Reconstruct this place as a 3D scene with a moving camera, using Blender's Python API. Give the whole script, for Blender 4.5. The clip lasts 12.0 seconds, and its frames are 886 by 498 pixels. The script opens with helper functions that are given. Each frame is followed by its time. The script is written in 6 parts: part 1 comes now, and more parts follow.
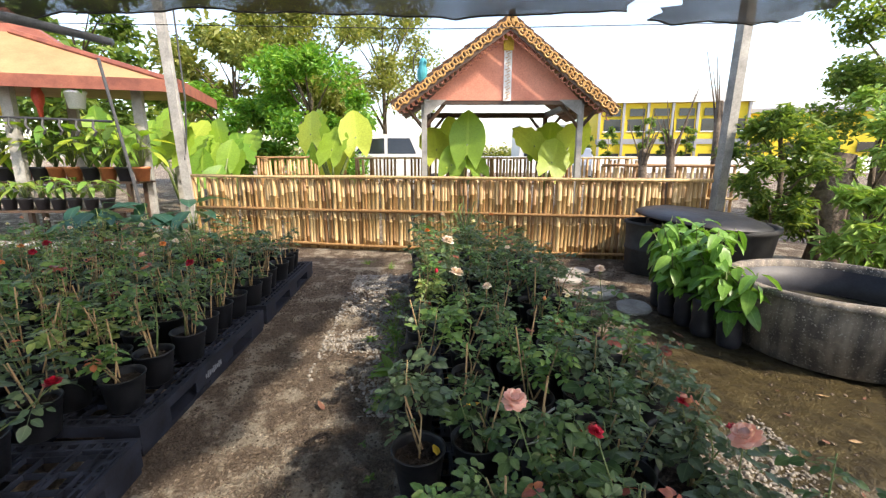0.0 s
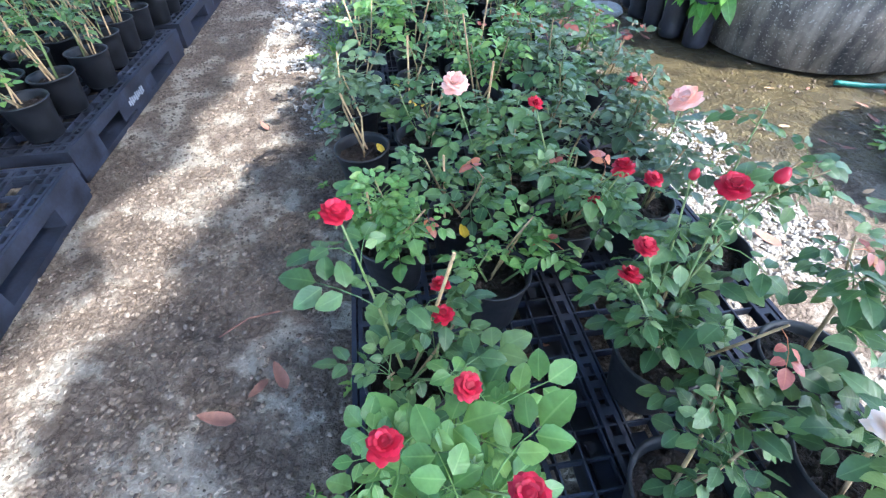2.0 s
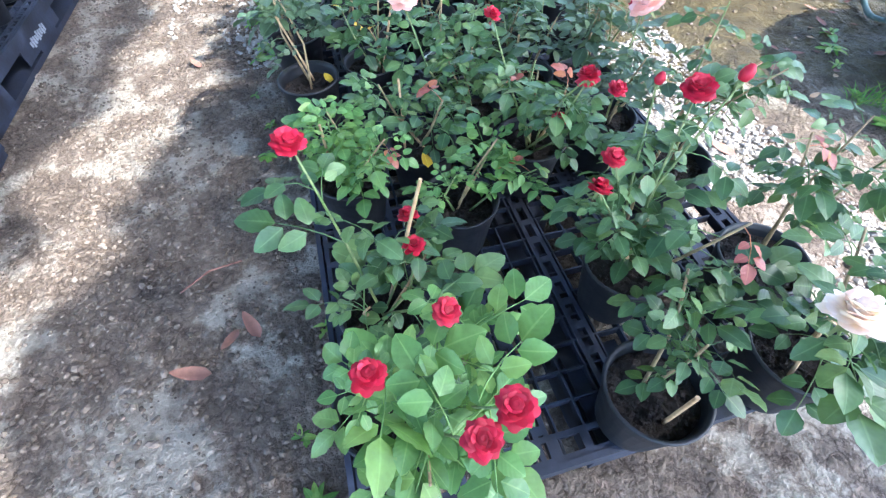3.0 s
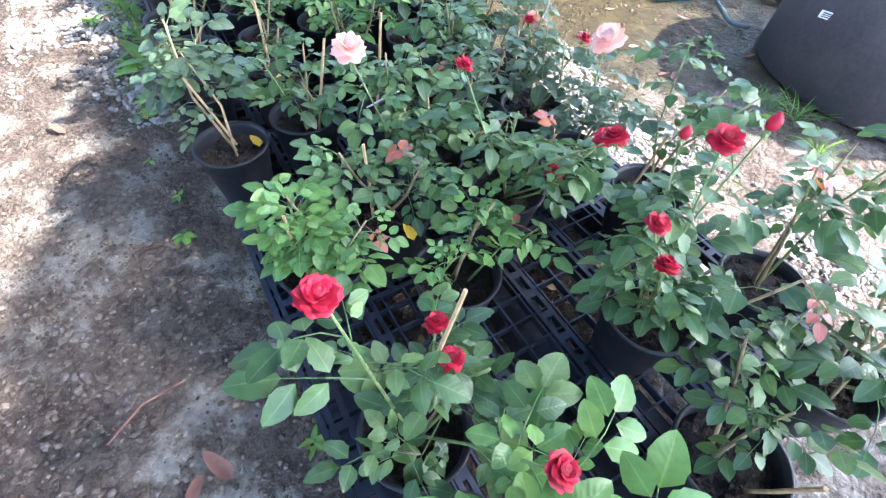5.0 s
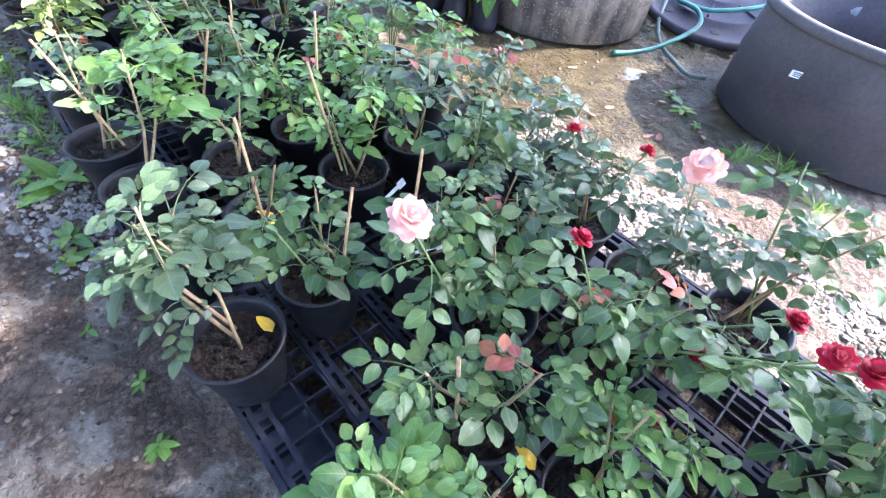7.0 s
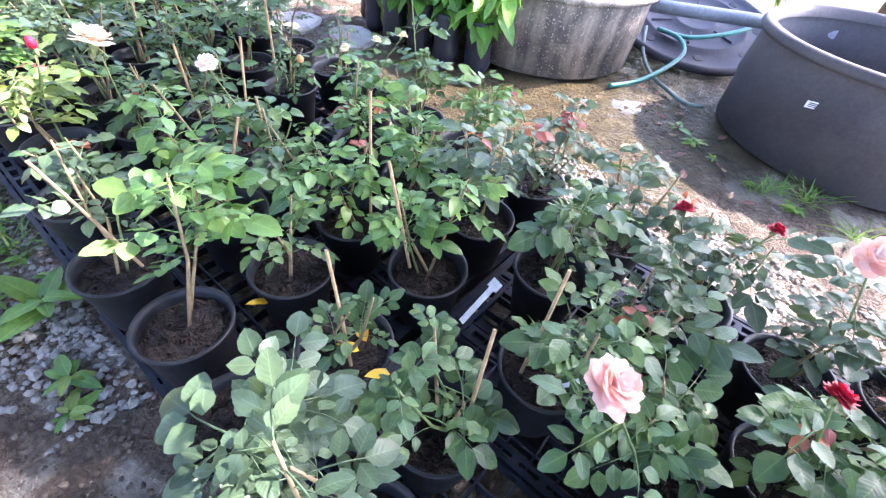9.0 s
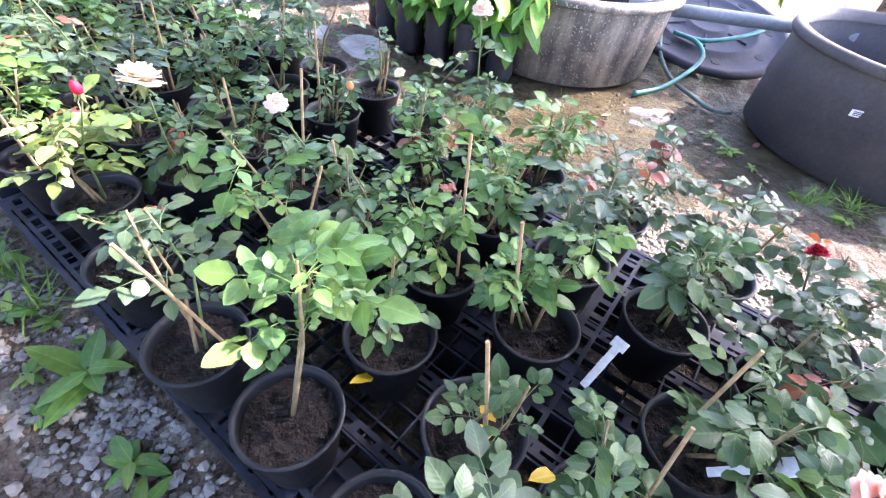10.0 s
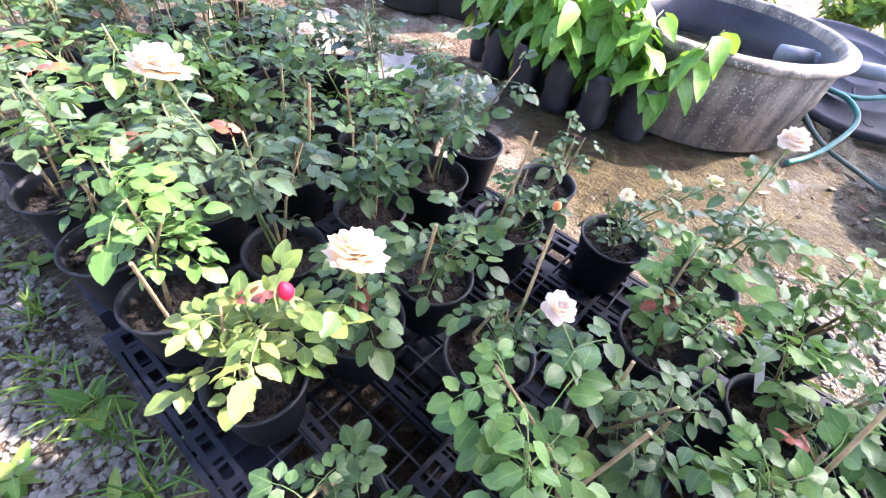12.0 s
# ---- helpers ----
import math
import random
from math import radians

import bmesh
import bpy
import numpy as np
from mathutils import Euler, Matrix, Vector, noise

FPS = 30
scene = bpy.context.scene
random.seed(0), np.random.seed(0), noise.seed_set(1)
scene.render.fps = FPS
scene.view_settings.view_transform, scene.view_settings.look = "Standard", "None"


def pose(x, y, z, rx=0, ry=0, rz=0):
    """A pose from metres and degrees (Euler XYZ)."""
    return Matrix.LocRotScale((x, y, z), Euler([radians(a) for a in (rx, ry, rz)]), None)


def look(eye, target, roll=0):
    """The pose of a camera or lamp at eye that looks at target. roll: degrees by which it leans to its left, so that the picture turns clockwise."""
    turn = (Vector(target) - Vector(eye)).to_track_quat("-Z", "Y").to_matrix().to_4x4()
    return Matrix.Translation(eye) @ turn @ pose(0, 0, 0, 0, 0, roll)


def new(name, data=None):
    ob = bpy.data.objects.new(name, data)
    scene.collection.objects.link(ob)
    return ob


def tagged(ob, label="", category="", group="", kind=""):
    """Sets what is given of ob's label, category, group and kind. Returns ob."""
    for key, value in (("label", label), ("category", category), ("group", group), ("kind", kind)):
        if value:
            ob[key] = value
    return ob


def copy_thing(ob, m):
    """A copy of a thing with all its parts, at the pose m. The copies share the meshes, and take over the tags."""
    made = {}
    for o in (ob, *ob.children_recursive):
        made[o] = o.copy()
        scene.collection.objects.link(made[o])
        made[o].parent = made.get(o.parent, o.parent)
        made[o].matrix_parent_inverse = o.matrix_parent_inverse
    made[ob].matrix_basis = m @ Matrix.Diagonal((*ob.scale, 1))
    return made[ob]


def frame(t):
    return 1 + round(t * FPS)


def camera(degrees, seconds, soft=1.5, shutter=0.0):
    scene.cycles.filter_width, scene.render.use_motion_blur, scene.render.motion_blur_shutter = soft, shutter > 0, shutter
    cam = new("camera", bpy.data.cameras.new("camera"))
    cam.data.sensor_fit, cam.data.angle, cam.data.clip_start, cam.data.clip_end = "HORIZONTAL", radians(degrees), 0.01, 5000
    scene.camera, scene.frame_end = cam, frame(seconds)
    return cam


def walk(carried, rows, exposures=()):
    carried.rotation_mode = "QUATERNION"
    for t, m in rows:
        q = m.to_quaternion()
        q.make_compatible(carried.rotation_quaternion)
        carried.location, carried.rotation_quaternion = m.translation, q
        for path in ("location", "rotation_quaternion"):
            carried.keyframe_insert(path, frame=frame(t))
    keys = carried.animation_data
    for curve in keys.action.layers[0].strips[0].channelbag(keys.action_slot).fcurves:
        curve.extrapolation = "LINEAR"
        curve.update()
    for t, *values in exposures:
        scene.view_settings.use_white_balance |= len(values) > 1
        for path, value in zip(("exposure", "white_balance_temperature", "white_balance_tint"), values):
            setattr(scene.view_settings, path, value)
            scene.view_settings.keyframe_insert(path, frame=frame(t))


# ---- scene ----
cam = camera(90.5, 12.0, 1.3)
METRES, EYE, TILT, LEAN, TURN = 2.5, 1.26, -12.0, 0.0, 0.0
ROWS = [
    (0.0, 0.0, 0.0, 0.0, 0.0, 0.0, -0.0),
    (0.5, 0.0051, 0.0064, -0.0144, -1.31, -8.81, 0.14),
    (1.0, 0.0116, 0.016, -0.0296, -2.43, -17.03, 0.53),
    (1.5, 0.0205, 0.0223, -0.0488, -3.44, -25.48, 1.21),
    (2.0, 0.0307, 0.02, -0.0685, -5.05, -32.85, 1.89),
    (2.5, 0.0361, 0.017, -0.0808, -7.42, -38.98, 2.17),
    (4.5, -0.0217, 0.0921, -0.0688, -25.52, -42.43, 2.98),
    (5.0, -0.0221, 0.1245, -0.0664, -27.28, -40.56, 2.2),
    (5.5, -0.0147, 0.1882, -0.0543, -31.91, -39.12, 4.36),
    (6.0, -0.0115, 0.2354, -0.0435, -35.24, -38.73, 3.96),
    (6.5, -0.0203, 0.2707, -0.0347, -36.81, -38.58, 2.45),
    (7.0, -0.0394, 0.3179, -0.0226, -38.55, -37.88, 2.16),
    (9.0, -0.0643, 0.4746, 0.0091, -46.15, -36.02, 3.34),
    (9.5, -0.0734, 0.524, 0.021, -47.32, -36.29, 3.59),
    (10.0, -0.0903, 0.5919, 0.0332, -49.39, -36.63, 3.71),
    (10.5, -0.0931, 0.6471, 0.0467, -48.61, -36.72, 1.02),
    (11.0, -0.0758, 0.7317, 0.0642, -47.91, -36.85, 0.15),
    (11.5, -0.0676, 0.7895, 0.0768, -46.32, -36.87, 0.49),
    (12.0, -0.0744, 0.8645, 0.097, -45.82, -37.04, 1.8),
]
walk(cam, [(t, pose(0, 0, EYE, TILT, LEAN, TURN) @ pose(METRES * x, METRES * y, METRES * z, 90 + pitch, roll, yaw)) for t, x, y, z, yaw, pitch, roll in ROWS],
     [(0.0, 1.72, 7300, 13), (0.5, 1.76, 7000, 13), (1.0, 2.32, 5850, 11), (1.5, 3.0, 5850, 11), (2.0, 3.42, 5500, 11), (2.5, 3.54, 5500, 11), (4.5, 3.64, 5650, 15), (5.5, 3.87, 5700, 17), (8.0, 3.88, 5850, 26), (12.0, 3.66, 6300, 28)])

# ---- light ----
SUN_AZ, SUN_EL = math.atan2(0.86, -0.5), radians(44)      # azimuth from +y towards +x
world = bpy.data.worlds.new("sky")
scene.world = world
world.use_nodes = True
wn = world.node_tree.nodes
sky = wn.new("ShaderNodeTexSky")
sky.sky_type, sky.sun_disc = "NISHITA", False
sky.sun_elevation, sky.sun_rotation = SUN_EL, SUN_AZ
sky.air_density, sky.dust_density = 1.0, 1.5
wn["Background"].inputs["Strength"].default_value = 0.15
world.node_tree.links.new(sky.outputs[0], wn["Background"].inputs["Color"])
sun = new("sun", bpy.data.lights.new("sun", "SUN"))
sun.data.energy, sun.data.angle, sun.data.color = 2.2, radians(1.5), (1.0, 0.95, 0.86)
to_sun = Vector((math.sin(SUN_AZ) * math.cos(SUN_EL), math.cos(SUN_AZ) * math.cos(SUN_EL), math.sin(SUN_EL)))
sun.matrix_world = look(to_sun * 30, (0, 0, 0))


# ---- materials ----
def material(name, rough=0.6, metal=0.0, spec=0.5):
    m = bpy.data.materials.new(name)
    m.use_nodes = True
    b = m.node_tree.nodes["Principled BSDF"]
    b.inputs["Roughness"].default_value = rough
    b.inputs["Metallic"].default_value = metal
    b.inputs["Specular IOR Level"].default_value = spec
    return m, m.node_tree.nodes, m.node_tree.links, b


def ramp(n, stops):
    r = n.new("ShaderNodeValToRGB")
    e = r.color_ramp.elements
    while len(e) < len(stops):
        e.new(0.5)
    for el, (p, c) in zip(e, stops):
        el.position, el.color = p, (*c, 1)
    return r


def noise_node(n, l, scale, detail=4, rough=0.6, coord="Object"):
    tc = n.new("ShaderNodeTexCoord")
    t = n.new("ShaderNodeTexNoise")
    t.inputs["Scale"].default_value, t.inputs["Detail"].default_value = scale, detail
    t.inputs["Roughness"].default_value = rough
    l.new(tc.outputs[coord], t.inputs["Vector"])
    return t


def add_bump(n, l, b, src, strength=0.3, dist=0.01):
    bp = n.new("ShaderNodeBump")
    bp.inputs["Strength"].default_value, bp.inputs["Distance"].default_value = strength, dist
    l.new(src, bp.inputs["Height"])
    l.new(bp.outputs[0], b.inputs["Normal"])


def mixed(n, l, fac, a, b):
    m = n.new("ShaderNodeMix")
    m.data_type = "RGBA"
    for s, v in ((m.inputs[0], fac), (m.inputs[6], a), (m.inputs[7], b)):
        if hasattr(v, "is_linked"):
            l.new(v, s)
        elif isinstance(v, (int, float)):
            s.default_value = v
        else:
            s.default_value = (*v, 1)
    return m.outputs[2]


def plain(name, c1, c2, scale=6, rough=0.6, metal=0.0, bump=0.2, dist=0.004, fine=60, rough2=None, coord="Object", spec=0.5):
    """Two tones by a coarse noise, a finer grain over them, and relief."""
    m, n, l, b = material(name, rough, metal, spec)
    big = noise_node(n, l, scale, 5, coord=coord)
    small = noise_node(n, l, fine, 3, coord=coord)
    r = ramp(n, [(0.35, c1), (0.68, c2)])
    l.new(big.outputs[0], r.inputs[0])
    g = ramp(n, [(0.3, (0.72, 0.72, 0.72)), (0.7, (1.0, 1.0, 1.0))])
    l.new(small.outputs[0], g.inputs[0])
    mul = n.new("ShaderNodeMix")
    mul.data_type, mul.blend_type = "RGBA", "MULTIPLY"
    mul.inputs[0].default_value = 1
    l.new(r.outputs[0], mul.inputs[6]), l.new(g.outputs[0], mul.inputs[7])
    l.new(mul.outputs[2], b.inputs["Base Color"])
    if rough2 is not None:
        mr = n.new("ShaderNodeMapRange")
        mr.inputs[1].default_value, mr.inputs[2].default_value = 0.3, 0.7
        mr.inputs[3].default_value, mr.inputs[4].default_value = rough, rough2
        l.new(big.outputs[0], mr.inputs[0]), l.new(mr.outputs[0], b.inputs["Roughness"])
    add_bump(n, l, b, small.outputs[0], bump, dist)
    return m


def leafy(name, c1, c2, c3, rough=0.42, through_light=0.3, veins=True):
    """Leaf: tone differs from leaf to leaf, light shines through."""
    m, n, l, b = material(name, rough, 0, 0.45)
    oi, ge = n.new("ShaderNodeObjectInfo"), n.new("ShaderNodeNewGeometry")
    ad = n.new("ShaderNodeMath")
    l.new(oi.outputs["Random"], ad.inputs[0]), l.new(ge.outputs["Random Per Island"], ad.inputs[1])
    fr = n.new("ShaderNodeMath")
    fr.operation = "FRACT"
    l.new(ad.outputs[0], fr.inputs[0])
    r = ramp(n, [(0.0, c1), (0.6, c2), (1.0, c3)])
    l.new(fr.outputs[0], r.inputs[0])
    nz = noise_node(n, l, 45, 3)
    g = ramp(n, [(0.3, (0.78, 0.78, 0.78)), (0.7, (1.12, 1.12, 1.12))])
    l.new(nz.outputs[0], g.inputs[0])
    mul = n.new("ShaderNodeMix")
    mul.data_type, mul.blend_type = "RGBA", "MULTIPLY"
    mul.inputs[0].default_value = 1
    l.new(r.outputs[0], mul.inputs[6]), l.new(g.outputs[0], mul.inputs[7])
    l.new(mul.outputs[2], b.inputs["Base Color"])
    if veins:
        uvn, sp = n.new("ShaderNodeUVMap"), n.new("ShaderNodeSeparateXYZ")
        l.new(uvn.outputs[0], sp.inputs[0])
        k1 = n.new("ShaderNodeMath")
        k1.operation = "MULTIPLY_ADD"
        k1.inputs[1].default_value = -0.22
        l.new(sp.outputs[0], k1.inputs[0]), l.new(sp.outputs[1], k1.inputs[2])
        k2 = n.new("ShaderNodeMath")
        k2.operation = "MULTIPLY"
        k2.inputs[1].default_value = 44
        l.new(k1.outputs[0], k2.inputs[0])
        k3 = n.new("ShaderNodeMath")
        k3.operation = "SINE"
        l.new(k2.outputs[0], k3.inputs[0])
        k4 = n.new("ShaderNodeMath")
        k4.operation = "MULTIPLY_ADD"
        k4.inputs[1].default_value = 0.3
        l.new(k3.outputs[0], k4.inputs[0]), l.new(nz.outputs[0], k4.inputs[2])
        add_bump(n, l, b, k4.outputs[0], 0.22, 0.0012)
        mid = n.new("ShaderNodeMapRange")
        mid.inputs[1].default_value, mid.inputs[2].default_value = 0.03, 0.10
        mid.inputs[3].default_value, mid.inputs[4].default_value = 0.28, 0.0
        l.new(sp.outputs[0], mid.inputs[0])
        rib = mixed(n, l, mid.outputs[0], mul.outputs[2], tuple(min(1, 1.7 * c + 0.03) for c in c3))
        l.new(rib, b.inputs["Base Color"])
    else:
        add_bump(n, l, b, nz.outputs[0], 0.25, 0.004)
    tr = n.new("ShaderNodeBsdfTranslucent")
    warm = n.new("ShaderNodeMix")
    warm.data_type, warm.blend_type = "RGBA", "MULTIPLY"
    warm.inputs[0].default_value, warm.inputs[7].default_value = 1, (1.35, 1.25, 0.65, 1)
    l.new(mul.outputs[2], warm.inputs[6]), l.new(warm.outputs[2], tr.inputs[0])
    mx = n.new("ShaderNodeMixShader")
    mx.inputs[0].default_value = through_light
    out = n["Material Output"]
    l.new(b.outputs[0], mx.inputs[1]), l.new(tr.outputs[0], mx.inputs[2]), l.new(mx.outputs[0], out.inputs[0])
    return m


M_LEAF = leafy("rose leaf", (0.042, 0.092, 0.036), (0.072, 0.142, 0.050), (0.135, 0.215, 0.072), 0.4)
M_LEAF_BRIGHT = leafy("rose leaf fresh", (0.075, 0.170, 0.050), (0.120, 0.240, 0.065), (0.20, 0.32, 0.085), 0.38)
# pale yellow-green: sun on the leaves put into their colour
M_LEAF_PALE = leafy("rose leaf sunlit tone", (0.125, 0.205, 0.055), (0.20, 0.275, 0.075), (0.29, 0.34, 0.105))
M_LEAF_BLUE = leafy("rose leaf dull", (0.054, 0.095, 0.052), (0.085, 0.137, 0.072), (0.13, 0.19, 0.092), 0.4)
M_LEAF_RED = leafy("young red leaf", (0.24, 0.07, 0.06), (0.33, 0.10, 0.07), (0.42, 0.16, 0.06))
M_LEAF_YELLOW = leafy("yellow leaf", (0.55, 0.33, 0.02), (0.65, 0.42, 0.03), (0.72, 0.5, 0.05))
M_BIG_LEAF = leafy("broad seedling leaf", (0.085, 0.22, 0.035), (0.14, 0.31, 0.05), (0.23, 0.42, 0.08), 0.4)
M_TREE = leafy("tree leaf", (0.08, 0.15, 0.035), (0.15, 0.26, 0.055), (0.28, 0.36, 0.09), 0.55, 0.5, veins=False)
M_TREE_OLIVE = leafy("olive tree leaf", (0.14, 0.18, 0.05), (0.24, 0.29, 0.08), (0.40, 0.40, 0.14), 0.55, 0.5, veins=False)
M_IVY = leafy("creeper leaf", (0.09, 0.25, 0.04), (0.16, 0.37, 0.05), (0.30, 0.48, 0.08), 0.5, 0.5, veins=False)
M_ALOCASIA = leafy("elephant ear leaf", (0.16, 0.34, 0.04), (0.28, 0.45, 0.06), (0.48, 0.56, 0.08), 0.45, 0.5)
M_WEED = leafy("weed leaf", (0.10, 0.24, 0.04), (0.18, 0.34, 0.06), (0.33, 0.42, 0.09), 0.5)
M_STRIPED = leafy("dumb cane leaf", (0.02, 0.07, 0.05), (0.03, 0.10, 0.06), (0.10, 0.20, 0.12), 0.4)
M_PETAL_RED = leafy("red petal", (0.29, 0.0015, 0.017), (0.42, 0.003, 0.028), (0.56, 0.008, 0.046), 0.6, 0.15, veins=False)
M_PETAL_PINK = leafy("pink petal", (0.78, 0.40, 0.35), (0.84, 0.51, 0.46), (0.88, 0.63, 0.58), 0.55, 0.3, veins=False)
M_PETAL_PALE = leafy("blush petal", (0.80, 0.63, 0.58), (0.84, 0.71, 0.66), (0.87, 0.79, 0.74), 0.55, 0.3, veins=False)
M_PETAL_CREAM = leafy("cream petal", (0.85, 0.78, 0.58), (0.90, 0.85, 0.70), (0.94, 0.91, 0.80), 0.55, 0.3, veins=False)
M_PETAL_ORANGE = leafy("orange petal", (0.75, 0.22, 0.06), (0.85, 0.32, 0.10), (0.9, 0.45, 0.2), 0.55, 0.3, veins=False)
M_CANE = plain("green cane", (0.09, 0.16, 0.04), (0.20, 0.22, 0.08), 30, 0.6)
M_CANE_WOODY = plain("woody cane", (0.20, 0.14, 0.07), (0.36, 0.26, 0.13), 30, 0.75)
M_STAKE = plain("split bamboo stake", (0.36, 0.22, 0.11), (0.55, 0.38, 0.20), 25, 0.75, bump=0.4)
M_POT = plain("black nursery plastic", (0.004, 0.005, 0.007), (0.013, 0.0145, 0.020), 14, 0.45, rough2=0.65, bump=0.15, spec=0.4)
M_SOIL = plain("potting soil", (0.008, 0.005, 0.0035), (0.030, 0.019, 0.013), 40, 0.95, bump=1.0, dist=0.02, fine=120)
M_PALLET = plain("dusty pallet plastic", (0.005, 0.006, 0.010), (0.030, 0.037, 0.060), 7, 0.55, rough2=0.75, bump=0.25, spec=0.35)


def tank_material():
    """Sun-bleached black plastic: dusty blotches, downward streaks, pale specks."""
    m, n, l, b = material("weathered black plastic", 0.7, 0, 0.35)
    blot = noise_node(n, l, 4.2, 6, 0.65)
    tc, mp = n.new("ShaderNodeTexCoord"), n.new("ShaderNodeMapping")
    mp.inputs["Scale"].default_value = (14, 14, 1.6)
    st = n.new("ShaderNodeTexNoise")
    st.inputs["Scale"].default_value, st.inputs["Detail"].default_value = 1.0, 5
    l.new(tc.outputs["Object"], mp.inputs[0]), l.new(mp.outputs[0], st.inputs["Vector"])
    ad = n.new("ShaderNodeMath")
    ad.operation = "MULTIPLY_ADD"
    ad.inputs[1].default_value = 0.5
    hf = n.new("ShaderNodeMath")
    hf.operation = "MULTIPLY"
    hf.inputs[1].default_value = 0.5
    l.new(blot.outputs[0], hf.inputs[0]), l.new(st.outputs[0], ad.inputs[0]), l.new(hf.outputs[0], ad.inputs[2])
    r = ramp(n, [(0.36, (0.045, 0.043, 0.044)), (0.48, (0.125, 0.107, 0.09)), (0.63, (0.34, 0.285, 0.225))])
    l.new(ad.outputs[0], r.inputs[0])
    sp = noise_node(n, l, 85, 2)
    g = ramp(n, [(0.60, (0, 0, 0)), (0.68, (1, 1, 1))])
    l.new(sp.outputs[0], g.inputs[0])
    l.new(mixed(n, l, g.outputs[0], r.outputs[0], (0.42, 0.38, 0.33)), b.inputs["Base Color"])
    add_bump(n, l, b, sp.outputs[0], 0.3, 0.004)
    return m


M_TANK = tank_material()
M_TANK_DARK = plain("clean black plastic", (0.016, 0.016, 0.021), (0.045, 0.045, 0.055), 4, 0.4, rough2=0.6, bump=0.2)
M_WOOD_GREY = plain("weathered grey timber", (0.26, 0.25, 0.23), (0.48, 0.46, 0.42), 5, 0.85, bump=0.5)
M_WOOD_DARK = plain("dark timber", (0.05, 0.03, 0.02), (0.13, 0.07, 0.04), 6, 0.6, bump=0.3)
M_GOLD = plain("carved gilt timber", (0.45, 0.22, 0.06), (0.68, 0.40, 0.14), 8, 0.5)
M_CORAL = plain("salmon painted board", (0.62, 0.22, 0.14), (0.72, 0.30, 0.20), 2, 0.7, bump=0.1)
M_CREAM = plain("cream painted board", (0.36, 0.20, 0.09), (0.50, 0.31, 0.15), 1.5, 0.7, bump=0.1)
M_ROOF = plain("rust red roof sheet", (0.20, 0.06, 0.04), (0.36, 0.12, 0.07), 4, 0.6)
M_THATCH = plain("brown shingle", (0.10, 0.05, 0.03), (0.24, 0.13, 0.07), 9, 0.9, bump=0.6)
M_WHITE = plain("white paint", (0.72, 0.72, 0.70), (0.82, 0.82, 0.80), 0.8, 0.5, bump=0.05)
M_YELLOW = plain("bright yellow render", (0.74, 0.54, 0.02), (0.84, 0.64, 0.04), 0.4, 0.7, bump=0.05)
M_GREYW = plain("grey render", (0.32, 0.32, 0.34), (0.42, 0.42, 0.45), 0.5, 0.7, bump=0.05)
M_GLASS = plain("dark window glass", (0.02, 0.025, 0.03), (0.05, 0.06, 0.07), 0.5, 0.08, bump=0.0)
M_SILVER = plain("silver car paint", (0.42, 0.44, 0.47), (0.5, 0.52, 0.55), 1, 0.3, 0.6, bump=0.0)
M_RUBBER = plain("tyre rubber", (0.02, 0.02, 0.02), (0.04, 0.04, 0.04), 8, 0.8)
M_TERRA = plain("orange terracotta plastic", (0.42, 0.13, 0.05), (0.56, 0.20, 0.08), 10, 0.6)
M_BARK = plain("tree bark", (0.09, 0.065, 0.045), (0.24, 0.18, 0.13), 9, 0.9, bump=0.8, dist=0.03, fine=30)
M_HOSE = plain("green hose", (0.02, 0.16, 0.13), (0.04, 0.26, 0.21), 12, 0.45)
M_HOSE_OLD = plain("faded green hose", (0.09, 0.14, 0.12), (0.17, 0.23, 0.19), 12, 0.6)
M_PIPE = plain("grey pvc pipe", (0.17, 0.19, 0.22), (0.30, 0.32, 0.35), 6, 0.5)
M_STONE = plain("pale stone", (0.30, 0.27, 0.23), (0.52, 0.48, 0.42), 5, 0.9, bump=0.6, dist=0.01)
M_DRY = plain("dead leaf", (0.14, 0.06, 0.04), (0.30, 0.14, 0.09), 20, 0.85)
M_TAG = plain("white plastic tag", (0.78, 0.78, 0.76), (0.86, 0.86, 0.84), 10, 0.5, bump=0.02)
M_BLUE = plain("turquoise feather paint", (0.03, 0.28, 0.33), (0.06, 0.42, 0.46), 12, 0.6)
M_BIRD_YELLOW = plain("yellow feather paint", (0.65, 0.42, 0.03), (0.8, 0.55, 0.05), 12, 0.6)
M_BIRD_RED = plain("scarlet feather paint", (0.5, 0.05, 0.03), (0.62, 0.10, 0.05), 12, 0.6)
M_WIRE = plain("dark wire", (0.03, 0.03, 0.03), (0.07, 0.07, 0.07), 20, 0.6)
M_CONCRETE = plain("sunlit concrete", (0.42, 0.40, 0.36), (0.56, 0.53, 0.48), 3, 0.9, bump=0.3)


